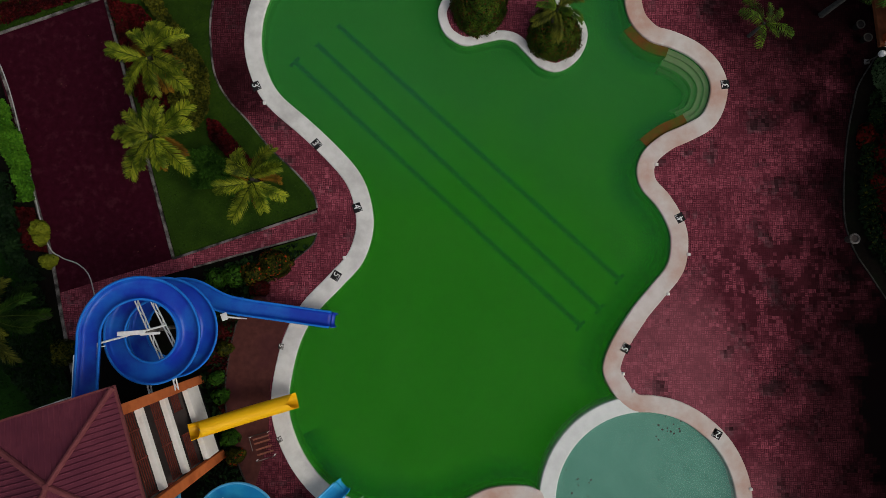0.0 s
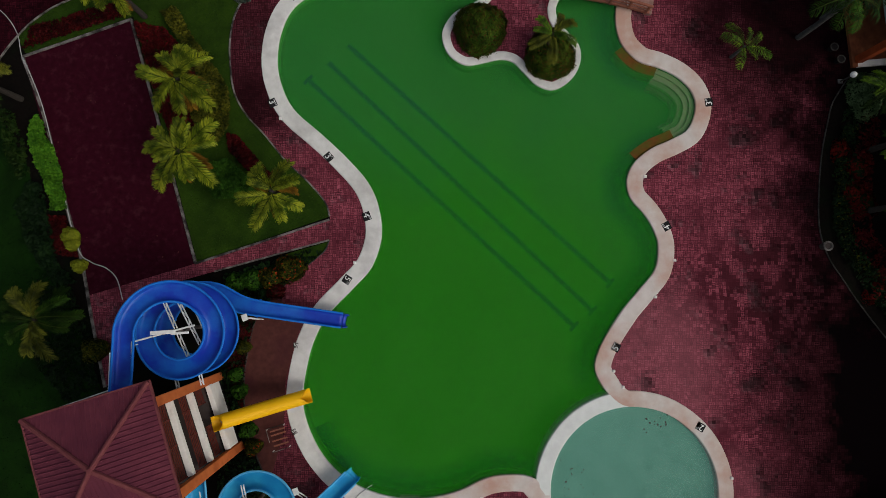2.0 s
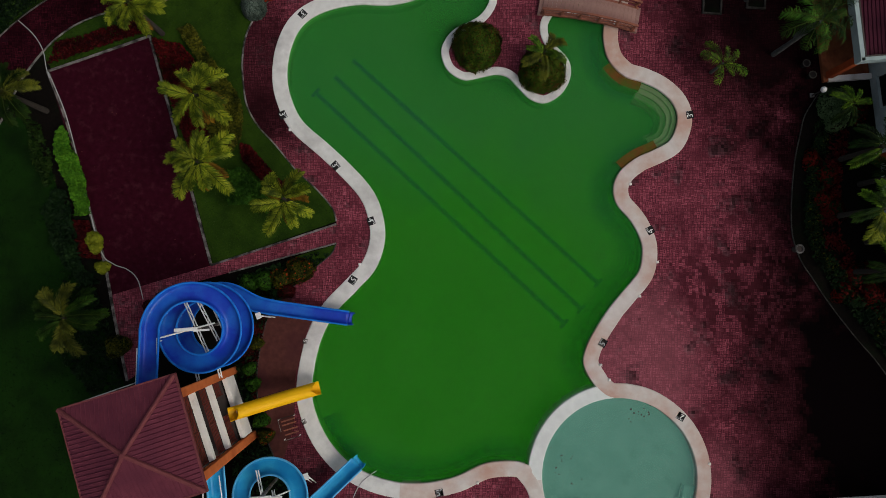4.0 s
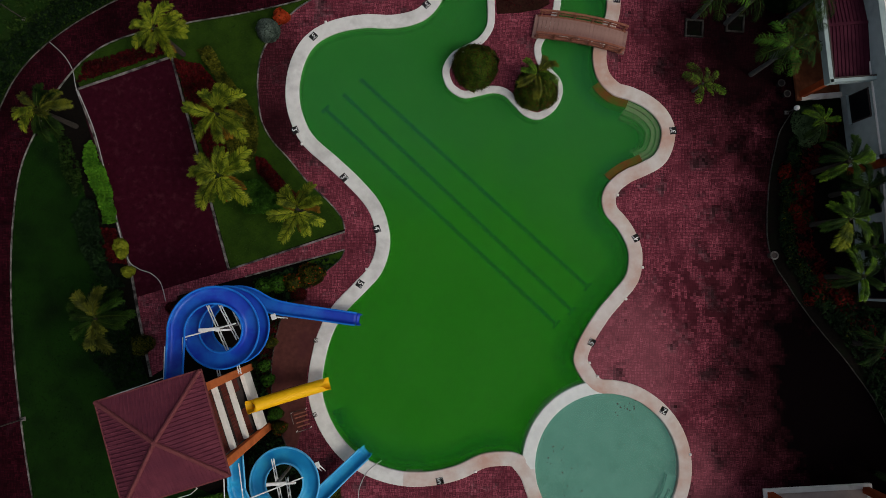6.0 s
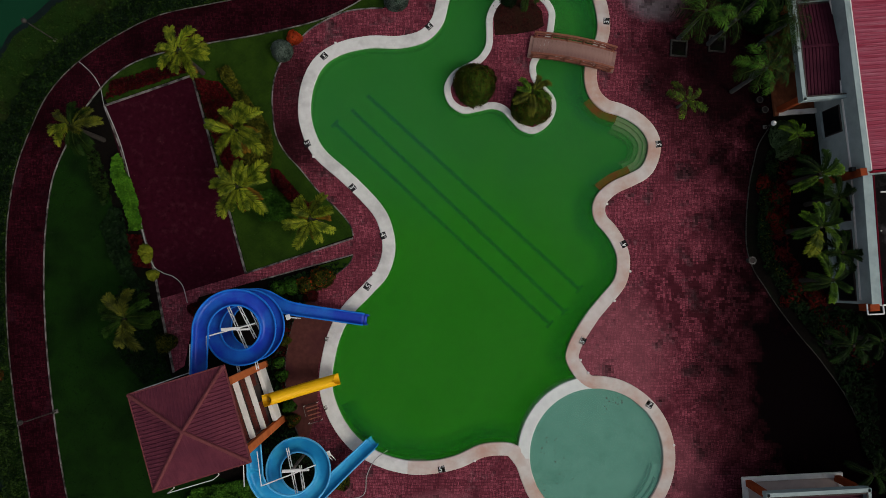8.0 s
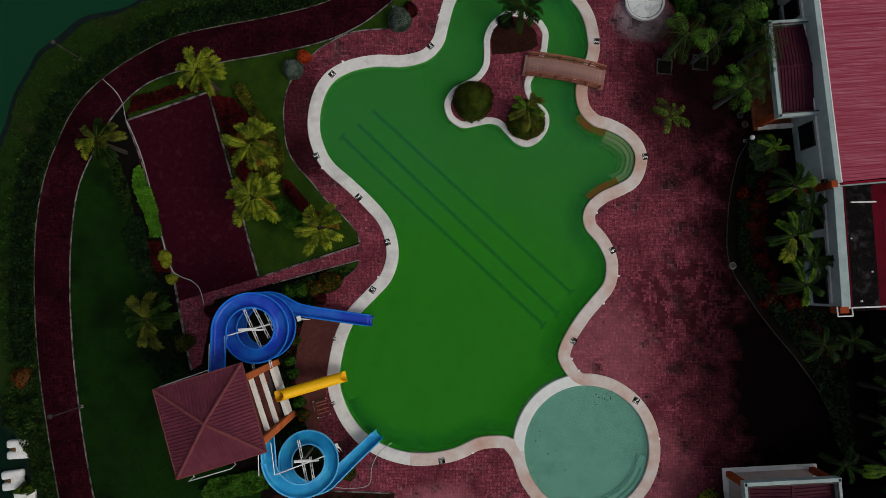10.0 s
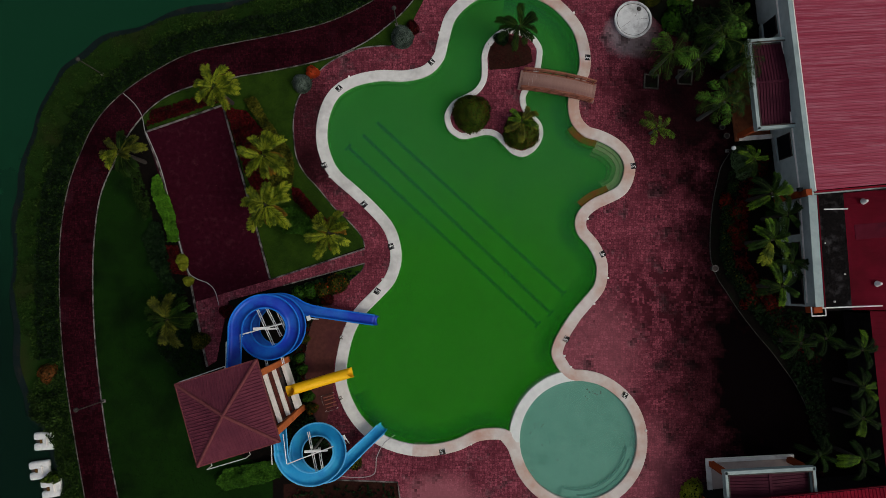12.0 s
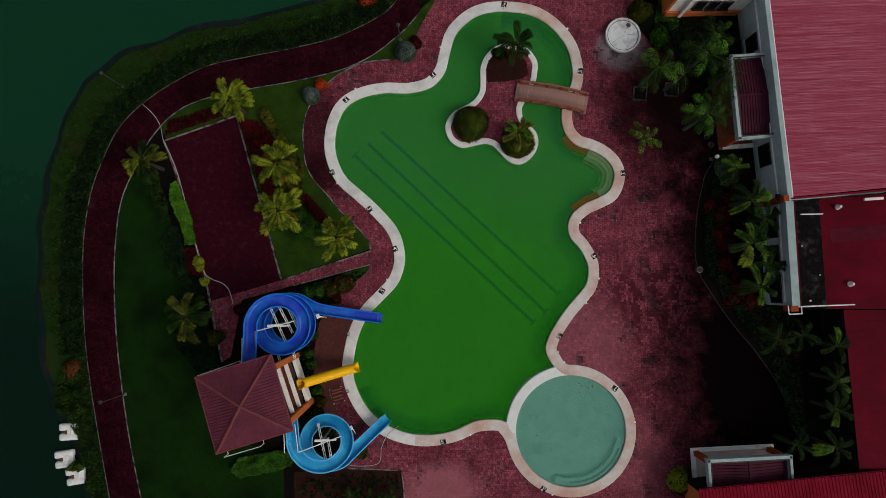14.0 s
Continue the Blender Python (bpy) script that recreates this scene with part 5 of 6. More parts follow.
shrub("flowering_shrub", -8.15, 26.2, 1.0, 0.7, 1.0, LEAF_F, "orange red flowering shrub on the lake bank", seed=9)
for i, (x, y, r, h, m, lab) in enumerate(((-10.0, -1.35, 0.95, 1.1, LEAF_O, "round olive shrub with red flowers"), (-11.2, -1.9, 0.75, 0.9, LEAF_O, "olive shrub with red flowers"), (-12.4, -2.0, 0.7, 0.8, LEAF_G, "low green shrub"),
                                          (-13.4, -2.2, 0.65, 0.7, LEAF_G, "low green shrub"), (-10.9, -2.7, 0.6, 0.7, LEAF_R, "red leaved shrub"), (-12.8, -6.2, 0.45, 0.8, LEAF_O, "small clipped olive ball"),
                                          (-13.25, -7.9, 0.45, 0.8, LEAF_G, "small clipped green ball"), (-13.0, -8.9, 0.5, 0.8, LEAF_G, "small clipped green ball"), (-12.4, -11.25, 0.55, 0.9, LEAF_G, "small clipped green ball"),
                                          (-12.1, -12.3, 0.55, 0.8, LEAF_O, "small olive shrub with red flowers"), (-13.2, -5.2, 0.6, 0.6, LEAF_R, "red leaved shrub"), (-8.4, -16.9, 0.8, 0.8, LEAF_O, "dull olive shrub"),
                                          (-22.0, -6.4, 0.8, 1.0, LEAF_O, "dull shrub beside the tower"), (-19.8, -3.8, 0.6, 0.7, LEAF_R, "red leaved shrub beside the path"))):
    shrub("clipped_shrub", x, y, r, r * 0.95, h, m, lab + " in the bed by the slides", size=0.10, seed=30 + i, group="slide bed shrubs", flowers=(LEAF_F, 0.10) if "flowers" in lab else None)
for i, (x, y, r) in enumerate(((-23.85, 0.75, 0.5), (-23.2, -1.15, 0.42), (-23.7, 0.15, 0.38))):
    shrub("yellow_shrub", x, y, r, r, 0.7, LEAF_Y, "yellow leaved shrub at the court kerb", size=0.16, seed=60 + i, group="yellow shrubs")
shrub("pale_shrub", 26.5, 9.8, 0.95, 1.5, 1.6, LEAF_P, "dull green mounded shrub beside the building", n=2600, size=0.11, seed=70)
shrub("pale_shrub", 21.4, -19.6, 1.0, 1.2, 1.0, LEAF_Y, "yellow green shrub at the porch corner", n=1500, seed=71)
shrub("mound_shrub", 20.4, 22.9, 0.9, 1.3, 0.8, LEAF_G, "green mounded shrub among the palms", n=1500, seed=75)
shrub("pale_shrub", 18.4, 25.2, 1.2, 1.0, 1.5, LEAF_O, "yellow green shrub beside the round table", n=2200, seed=72)
shrub("dark_tree", 25.2, 19.6, 1.5, 1.3, 2.2, LEAF_D, "dark leafy bush among the palms", n=2500, size=0.18, seed=73)
shrub("dark_tree", 26.4, 21.8, 1.4, 1.3, 1.9, LEAF_D, "leafy bush against the building", n=2500, size=0.16, seed=74)

palm(26.5, 9.6, 2.2, 0.72, PLUME_B[1:3] + PLUME_D[:1], 7, "pale green arching fern palm at the bed corner", 100, group="bed palms", trunk_r=0.1, seed=55)
# hedges and beds
cover("dark_bed", [(-25.6, -1.6), (-23.6, -2.6), (-22.2, -6.4), (-21.6, -9.2), (-23.4, -9.8), (-25.6, -7.6), (-26.4, -4.0)], 0.3, 70, LEAF_D, "dark undergrowth round the garden palm", 0.16, seed=28)
tagged(sheet("lawn_wedge", [(-7.66, 0.40), (-7.95, -0.25), (-8.7, -0.95), (-9.5, -0.85), (-10.4, -0.42)], 0.028, GRASS), "small wedge of lawn beside the path", "lawn", kind="structure")
cover("lime_hedge", [(-26.6, 8.1), (-25.9, 8.3), (-25.3, 6.7), (-24.8, 5.6), (-24.4, 4.2), (-23.95, 2.4), (-25.0, 2.3), (-25.35, 3.8), (-25.9, 5.3), (-26.6, 6.6)], 0.9, 520, LEAF_L, "clipped lime green hedge along the court kerb", 0.13, "thing", "hedge", 5, 0.0)
cover("green_hedge", [(-15.2, 5.3), (-14.0, 5.6), (-13.0, 4.7), (-12.0, 4.2), (-10.6, 3.3), (-10.2, 2.4), (-11.4, 2.2), (-12.2, 2.5), (-13.4, 3.1), (-14.9, 3.1), (-15.3, 4.1)], 0.8, 520, LEAF_G, "clipped green hedge sweeping across the lawn", 0.12, "thing", "hedge", 6, 0.0)
cover("olive_hedge", [(-18.6, 15.2), (-17.6, 15.5), (-16.4, 13.4), (-15.3, 11.9), (-14.4, 10.7), (-13.9, 9.2), (-14.1, 7.6), (-14.8, 6.6), (-15.8, 6.6), (-16.4, 8.4), (-15.9, 10.6), (-16.8, 12.6)], 0.8, 480, LEAF_O, "olive yellow hedge beneath the palms", 0.12, "thing", "hedge", 7, 0.1)
cover("low_hedge", [(-19.6, -17.5), (-15.4, -16.7), (-14.6, -17.0), (-14.6, -18.1), (-16.4, -18.7), (-19.4, -19.3), (-20.2, -18.7)], 0.8, 480, LEAF_G, "clipped green hedge south of the tower", 0.12, "thing", "hedge", 8, 0.0)
cover("red_bed", [(-20.3, 14.6), (-18.4, 14.2), (-16.6, 12.2), (-15.6, 9.0), (-17.2, 6.0), (-18.4, 8.6), (-19.4, 11.6)], 0.35, 371, LEAF_R, "low red leaved planting under palms", 0.12, seed=9)
cover("red_bed", [(-27.4, 12.8), (-20.8, 15.1), (-20.9, 16.0), (-24.0, 15.2), (-27.0, 14.2)], 0.3, 429, LEAF_R, "dark red low planting north of the court", 0.12, seed=10)
cover("red_bed", [(-14.2, 7.3), (-13.5, 7.1), (-11.6, 4.95), (-10.6, 4.0), (-10.9, 3.5), (-12.4, 4.5), (-14.0, 6.2)], 0.45, 700, LEAF_R, "thin dark red planting along the hedge", 0.12, seed=11)
cover("red_bed", [(-24.3, 2.0), (-25.4, 2.0), (-25.0, -0.4), (-23.3, -0.6)], 0.25, 486, LEAF_R, "dark red planting at the court kerb", 0.12, seed=12)
cover("dark_bed", [(-26.6, 4.2), (-25.8, 4.0), (-25.2, 1.6), (-24.6, -1.0), (-23.3, -2.2), (-24.6, -2.4), (-26.2, -0.4), (-27.4, 2.6)], 0.5, 190, LEAF_D, "dark green shrubs beside the lawn", 0.17, seed=13)
cover("dark_bed", [(-28.9, 8.9), (-27.9, 8.7), (-27.1, 6.8), (-26.6, 4.6), (-27.3, 4.3), (-28.2, 6.0)], 0.3, 110, BANK_LEAF, "dull brown green planting by the lawn", 0.15, seed=14)
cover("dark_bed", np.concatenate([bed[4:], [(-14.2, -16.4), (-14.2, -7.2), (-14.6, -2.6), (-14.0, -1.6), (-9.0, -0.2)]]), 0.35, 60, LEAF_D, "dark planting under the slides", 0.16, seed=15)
cover("dark_bed", np.concatenate([bed[18:34], [(-13.9, -7.0), (-13.4, -5.0)]]), 0.3, 160, LEAF_R, "dark red planting under the slides", 0.13, seed=16)
cover("bank_plants", np.concatenate([spline(PATH_OUT)[8:84], shifted(spline(PATH_OUT)[8:84], 1.9 * -1)[::-1]]), 0.7, 150, LEAF_D, "dark shrubs along the lake path", 0.15, seed=17)
cover("bank_plants", np.concatenate([spline(PATH_OUT)[4:84], shifted(spline(PATH_OUT)[4:84], -2.6)[::-1]]), 0.6, 85, BANK_LEAF, "green weeds along the lake bank", 0.14, seed=18, clump=1.0)
cover("bank_grass", np.concatenate([spline(PATH_OUT)[4:84], shore[8:66][::-1]]), 0.25, 70, BANK_LEAF, "rough olive grass on the lake bank", 0.11, seed=19, clump=0.9)
ke = kerb_e
cover("reed_bed", np.concatenate([spline(PATH_OUT)[82:], shore[72:][::-1]]), 0.6, 240, REED, "long green reeds at the water edge", 0.13, seed=27, clump=0.9)
cover("bed_plants", np.concatenate([shifted(ke[4:40], 0.8), shifted(ke[4:40], 2.0)[::-1]]), 0.4, 90, LEAF_D, "dark green low planting along the deck kerb", 0.15, seed=20)
cover("bed_plants", np.concatenate([shifted(ke[4:52], 1.9), shifted(ke[4:52], 3.2)[::-1]]), 0.4, 120, LEAF_R, "dark red low planting beside the building", 0.15, seed=21, clump=1.0)
cover("bed_plants", np.concatenate([shifted(ke[8:44], 1.0), shifted(ke[8:44], 2.2)[::-1]]), 0.35, 70, LEAF_O, "olive weeds in the bed beside the building", 0.09, seed=22, clump=1.0)
cover("bed_plants", [(24.4, 19.6), (28.0, 19.8), (27.8, 24.0), (20.5, 24.2), (19.6, 21.8)], 0.6, 50, LEAF_D, "dark planting among the palms", 0.2, seed=23)
cover("bed_plants", [(-10.1, -18.8), (-4.7, -18.9), (-4.4, -24.0), (-14.0, -24.0), (-14.0, -19.5)], 0.3, 14, LEAF_D, "sparse dark planting in the south bed", 0.2, seed=24)
cover("bed_plants", [(26.0, -2.5), (32.5, -4.0), (33.6, -15.6), (32.5, -15.6), (30.0, -8.0)], 0.5, 50, LEAF_D, "dark planting with deep shade in its leaf colour", 0.2, seed=25)
cover("island_bed", [(3.5, 20.6), (4.4, 21.4), (5.8, 21.5), (7.0, 20.8), (7.5, 19.6), (6.8, 19.0), (5.2, 18.6), (3.6, 18.4)], 0.15, 26, LEAF_R, "sparse reddish ground cover on the island", 0.09, seed=26)

# blades over the lawns
cover("lawn_blades", LAWN, 0.05, 90, BLADE, "short blades of lawn grass", 0.05, seed=90, clump=0.4)
cover("grass_tufts", GRASS_SPOT, 0.2, 320, LEAF_G, "pale ivy and grass in the north planting", 0.10, seed=93, clump=0.3)
cover("lawn_blades", LAWN_W, 0.05, 60, BLADE_D, "short lawn blades with shade in their colour", 0.06, seed=91, clump=0.5)

# ---- buildings on the east side ----


def seamed(name, a, b, c, d, step, material, parent, label="", high=0.05, wide=0.10):
    """A metal roof slope a-b-c-d (a-b the eave, d-c the ridge) with raised seams from eave to ridge."""
    a, b, c, d = (Vector(p) for p in (a, b, c, d))
    n = max(2, int((b - a).length / step))
    up = (b - a).cross(d - a).normalized()
    up = up if up.z > 0 else -up
    v, f = [], []
    for i in range(n):
        u0, u1 = i / n, (i + 1) / n
        w = wide / (b - a).length
        for s, e, hs, he in ((u0, u0 + w * 0.3, 0, high), (u0 + w * 0.3, u0 + w * 0.7, high, high), (u0 + w * 0.7, u0 + w, high, 0), (u0 + w, u1, 0, 0)):
            k = len(v)
            for q, h in ((s, hs), (e, he)):
                v += [a.lerp(b, q) + up * h, d.lerp(c, q) + up * h]
            f.append((k, k + 2, k + 3, k + 1))
    return hang(link(name, v, f, material), parent, label)


def wall_part(parent, name, a, b, z0, z1, thick, material, label=""):
    """An upright wall from a to b in plan."""
    a, b = Vector((*a, 0)), Vector((*b, 0))
    d = b - a
    m = Matrix.Translation(((a.x + b.x) / 2, (a.y + b.y) / 2, (z0 + z1) / 2)) @ pose(0, 0, 0, 0, 0, math.degrees(math.atan2(d.y, d.x)))
    return part(name, boxed(m, d.length, thick, z1 - z0, 0.01), material, parent, label)


def window(parent, a, u, w, z0, z1, facing, out=0.0):
    """A window on the wall line from a along u: frame, dark pane, sill."""
    u = Vector((*u, 0)).normalized()
    f = Vector((*facing, 0)).normalized()
    c = Vector((*a, 0)) + f * (0.03 + out)
    ang = math.degrees(math.atan2(u.y, u.x))
    m = Matrix.Translation((c.x, c.y, (z0 + z1) / 2)) @ pose(0, 0, 0, 0, 0, ang)
    fr = part("window", boxed(m, w + 0.16, 0.1, z1 - z0 + 0.16, 0.01), DARK, parent, "dark framed window")
    c2 = c + f * 0.035
    part("pane", boxed(Matrix.Translation((c2.x, c2.y, (z0 + z1) / 2)) @ pose(0, 0, 0, 0, 0, ang), w, 0.07, z1 - z0, 0.005), GLASS, fr)
    c3 = c + f * 0.10
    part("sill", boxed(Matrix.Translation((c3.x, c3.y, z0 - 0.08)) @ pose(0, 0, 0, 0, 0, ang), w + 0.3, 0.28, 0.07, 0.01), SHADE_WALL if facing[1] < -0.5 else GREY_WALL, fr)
    return fr


hall = tagged(empty("main_building"), "long single storey building with pale grey wall and red metal roof", "building")
A, B, C = (27.84, 28.5), (29.79, 6.4), (30.12, -3.15)
ab = (Vector(B) - Vector(A)).normalized()
west_n = (-1, -0.08)
T = 4.7
wall_part(hall, "wall", (A[0] + 0.15, A[1]), (B[0] + 0.15, B[1]), 0, T - 0.06, 0.3, HALL_WALL, "pale grey plastered wall")
wall_part(hall, "wall", (B[0] + 0.15, B[1] - 0.02), (C[0] + 0.15, C[1]), 0, T - 0.06, 0.3, HALL_WALL, "pale grey plastered wall")
wall_part(hall, "parapet_cap", (A[0] + 0.18, A[1]), (B[0] + 0.18, B[1]), T - 0.06, T + 0.03, 0.40, GREY_WALL, "pale grey parapet top")
wall_part(hall, "parapet_edge", (A[0] + 0.42, A[1]), (B[0] + 0.42, B[1]), T - 0.06, T + 0.05, 0.08, WHITE_WALL, "flaking white parapet edge")
wall_part(hall, "parapet_cap", (B[0] + 0.10, B[1] - 0.3), (C[0] + 0.10, C[1]), T - 0.06, T + 0.02, 0.7, GREY_WALL, "broad grey parapet")
wall_part(hall, "red_flashing", (B[0] + 0.52, B[1] - 0.3), (C[0] + 0.52, C[1]), T - 0.25, T + 0.05, 0.1, RED_ROOF, "red flashing")
wall_part(hall, "cornice", (A[0] - 0.05, A[1]), (B[0] - 0.05, B[1]), 3.25, 3.34, 0.12, WHITE_WALL)
wall_part(hall, "cornice", (B[0] - 0.05, B[1] - 0.4), (C[0] - 0.05, C[1] + 0.3), 3.25, 3.34, 0.12, WHITE_WALL)
seamed("roof_slope", (28.2, 28.5, T), (B[0] + 0.4, B[1] + 0.1, T), (62, B[1] + 3.0, T + 3.0), (60, 28.5, T + 3.0), 0.27, PINK_ROOF, hall, "pinkish red ribbed metal roof", 0.022, 0.13)
wall_part(hall, "gable_flashing", (B[0] + 0.4, B[1] - 0.02), (62, B[1] + 2.9), T - 0.5, T + 0.12, 0.12, BRIGHT_ROOF, "bright red flashing board")
part("end_wall", boxed(pose(46, B[1] + 1.4, 2.0, 0, 0, 5.2), 31.5, 0.2, 3.4), GREY_WALL, hall)
part("drain_flat", boxed(pose(32.0, 1.5, 3.6, 0, 0, 2.5), 3.4, 9.9, 0.1), DRAIN, hall, "blackened flat roof strip")
seamed("roof_slope", (33.6, -3.4, 3.65), (33.2, 6.45, 3.65), (60, 8.5, 5.8), (60, -3.4, 5.8), 0.5, RED_ROOF, hall, "plain red metal roof", 0.008, 0.08)
seamed("roof_slope", (36.1, -17.5, 3.5), (35.2, -3.5, 3.5), (60, -3.5, 5.8), (60, -17.5, 5.8), 0.5, RED_ROOF, hall, "plain red metal roof", 0.008, 0.08)
wall_part(hall, "wall", (36.3, -17.5), (35.4, -3.7), 0, 3.4, 0.2, SHADE_WALL, "wall given a near black shade colour")
for (x0, y0), (x1, y1), z in (((31.2, 5.0), (33.2, 5.05), 4.15), ((30.6, -3.2), (35.6, -3.0), 4.4)):
    part("roof_pipe", bar(bmesh.new(), (x0, y0, z), (x1, y1, z), 0.06), WHITE, hall, "white pipe across the roof")
part("faded_sheet", boxed(pose(38.4, 3.5, 4.075, 0, -4.6, 5), 8.8, 1.25, 0.03, 0.004), FADED_ROOF, hall, "faded purplish roof sheet")
for x, y, k in ((32.1, -2.7, 0.11), (33.05, -0.4, 0.09), (31.5, 2.2, 0.07)):
    bm = bmesh.new()
    bmesh.ops.create_icosphere(bm, subdivisions=1, radius=k, matrix=pose(x, y, 3.65 + k * 0.7, 20, 10, 40 * x))
    part("rubble", bm, WHITE_WALL, hall, "pale crumb of plaster")
for x, y in ((34.7, 5.7), (35.6, -1.2)):
    bm = bmesh.new()
    bmesh.ops.create_cone(bm, cap_ends=True, segments=12, radius1=0.26, radius2=0.1, depth=0.5, matrix=pose(x, y, 4.15))
    part("roof_vent", bm, WHITE, hall, "white roof vent")
part("long_box", boxed(pose(37.4, 6.35, 4.7, 0, 0, 4), 1.7, 0.25, 0.2, 0.03), WHITE_WALL, hall, "white box on the flashing")
for y, w in ((21.4, 1.5), (10.8, 1.9)):
    x = A[0] + (B[0] - A[0]) * (y - A[1]) / (B[1] - A[1])
    window(hall, (x, y), ab, w, 1.0, 2.8, west_n)
for y, w in ((4.1, 2.0), (1.2, 2.2), (-1.8, 2.2)):
    x = B[0] + (C[0] - B[0]) * (y - B[1]) / (C[1] - B[1])
    window(hall, (x, y), ab, w, 1.0, 2.8, west_n)
part("pilaster", boxed(pose(29.62, 6.35, T / 2, 0, 0, 5), 0.5, 0.55, T + 0.1, 0.02), RED_ORANGE, hall, "burnt orange pilaster")
# cut down to its top, in place of a lower part lost in shade
part("pilaster", boxed(pose(30.06, -3.36, T - 0.55, 0, 0, 4), 0.7, 0.5, 1.16, 0.02), RED_ORANGE, hall, "burnt orange pilaster")
part("downpipe_box", boxed(pose(29.2, 6.65, T - 0.55), 0.3, 0.3, 0.4, 0.02), BLACK, hall)
part("downpipe", bar(bmesh.new(), (29.25, 6.65, 0), (29.25, 6.65, T - 0.7), 0.06), WHITE, hall)
for p, q in (((29.5, -3.1, T), (29.55, -3.85, T)), ((29.55, -3.85, T), (30.7, -3.8, T)), ((30.7, -3.8, T), (30.65, -3.15, T))):
    part("gutter_rail", bar(bmesh.new(), p, q, 0.05), WHITE, hall, "white rail")


def porch(name, m, lx, ly, top, label, split, floor):
    """An open porch: raised floor with pale border, corner columns, and a sunken ribbed roof behind a pale parapet. Front at -x."""
    ob = tagged(empty(name, m), label, "porch")
    part("floor_slab", boxed(pose(lx / 2, ly / 2, 0.08), lx - 0.3, ly - 0.5, 0.16, 0.01), floor, ob, "smooth porch floor")
    for x, y, sx, sy in ((0.05, ly / 2, 0.36, ly + 0.3), (lx / 2 + 0.13, 0.05, lx - 0.1, 0.4), (lx / 2 + 0.13, ly - 0.05, lx - 0.1, 0.4)):
        pale = floor is BEIGE or sx > sy
        part("plinth_border", boxed(pose(x, y, 0.12), sx, sy, 0.24, 0.02), WHITE_WALL if pale else TERRA, ob, "pale painted plinth border" if pale else "terracotta plinth border")
    for x, y in ((0.3, 0.3), (0.3, ly - 0.3)):
        part("column", boxed(pose(x, y, top / 2 - 0.2), 0.46, 0.46, top - 0.5, 0.02), RED_ORANGE, ob, "burnt orange column")
        part("column_cap", boxed(pose(x, y, top - 0.6), 0.54, 0.54, 0.12, 0.02), GREY_WALL, ob)
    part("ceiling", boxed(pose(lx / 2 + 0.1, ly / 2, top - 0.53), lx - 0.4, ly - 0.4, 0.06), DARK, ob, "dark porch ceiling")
    for x, y, sx, sy in ((0.12, ly / 2, 0.30, ly + 0.1), (lx / 2, 0.1, lx, 0.24), (lx / 2, ly - 0.1, lx, 0.24)):
        part("parapet", boxed(pose(x, y, top - 0.25), sx, sy, 0.6, 0.02), GREY_WALL, ob, "pale grey parapet")
    for x, y, sx, sy in ((0.32, ly / 2, 0.10, ly - 0.46), (lx / 2 + 0.16, 0.27, lx - 0.4, 0.1), (lx / 2 + 0.16, ly - 0.27, lx - 0.4, 0.1)):
        part("weathered_edge", boxed(pose(x, y, top + 0.03), sx, sy, 0.06), DARK, ob, "dirty dark inner edge")
    z0, z1, mid = top - 0.45, top - 0.12, ly * split
    seamed("roof_slope", (0.4, 0.4, z0), (lx, 0.4, z0), (lx, mid, z1), (0.4, mid, z1), 0.26, PORCH_ROOF, ob, "dark maroon ribbed roof")
    seamed("roof_slope", (0.4, ly - 0.4, z0), (lx, ly - 0.4, z0), (lx, mid, z1), (0.4, mid, z1), 0.26, PORCH_ROOF, ob, "dark maroon ribbed roof")
    part("ridge", boxed(pose(lx / 2 + 0.1, mid, z1 + 0.05), lx - 0.4, 0.22, 0.06, 0.01), PORCH_ROOF, ob)
    return ob


porch("entrance_porch", pose(26.05, 11.85, 0, 0, 0, 4.6), 3.3, 7.8, 3.7, "open entrance porch with maroon ribbed roof and terracotta floor", 0.52, TERRA)
south = porch("entrance_porch", pose(22.75, -16.75, 0, 0, 0, -87), 3.6, 7.5, 3.35, "open porch with beige floor, orange columns and maroon roof", 0.5, BEIGE)
shed = tagged(empty("south_building"), "building with bright red ribbed metal roof south of the deck", "building")
seamed("roof_slope", (21.6, -19.2, 3.9), (60, -15.4, 3.9), (60, -32, 6.2), (22.5, -32, 6.2), 0.3, BRIGHT_ROOF, shed, "bright red ribbed metal roof", 0.04, 0.1)
wall_part(shed, "wall", (22.0, -19.5), (60, -15.8), 0, 3.8, 0.25, SHADE_WALL, "wall given a near black shade colour")
wall_part(shed, "wall", (22.1, -19.6), (22.6, -32), 0, 3.7, 0.25, ORANGE)
wall_part(shed, "fascia", (21.7, -19.12), (60, -15.32), 3.7, 3.9, 0.08, RED_ROOF)
north = tagged(empty("north_building"), "low building with orange base, white columns and small windows", "building")
wall_part(north, "wall", (20.8, 25.2), (28.2, 25.4), 0, 3.8, 0.3, WHITE_WALL)
wall_part(north, "base_wall", (20.8, 24.95), (28.0, 25.15), 0, 0.9, 0.2, ORANGE, "burnt orange base")
wall_part(north, "side_wall", (20.8, 25.0), (20.7, 33), 0, 3.8, 0.3, ORANGE)
part("roof", boxed(pose(24.5, 29.2, 3.9), 8.2, 8.4, 0.2, 0.03), RED_ROOF, north, "red flat roof")
for x in (23.5, 24.7, 25.9):
    window(north, (x, 25.05), (1, 0), 0.8, 1.6, 2.9, (0, -1))
for x in (22.3,):
    part("column", boxed(pose(x, 24.9, 1.9), 0.28, 0.28, 3.8, 0.02), WHITE_WALL, north, "white column")

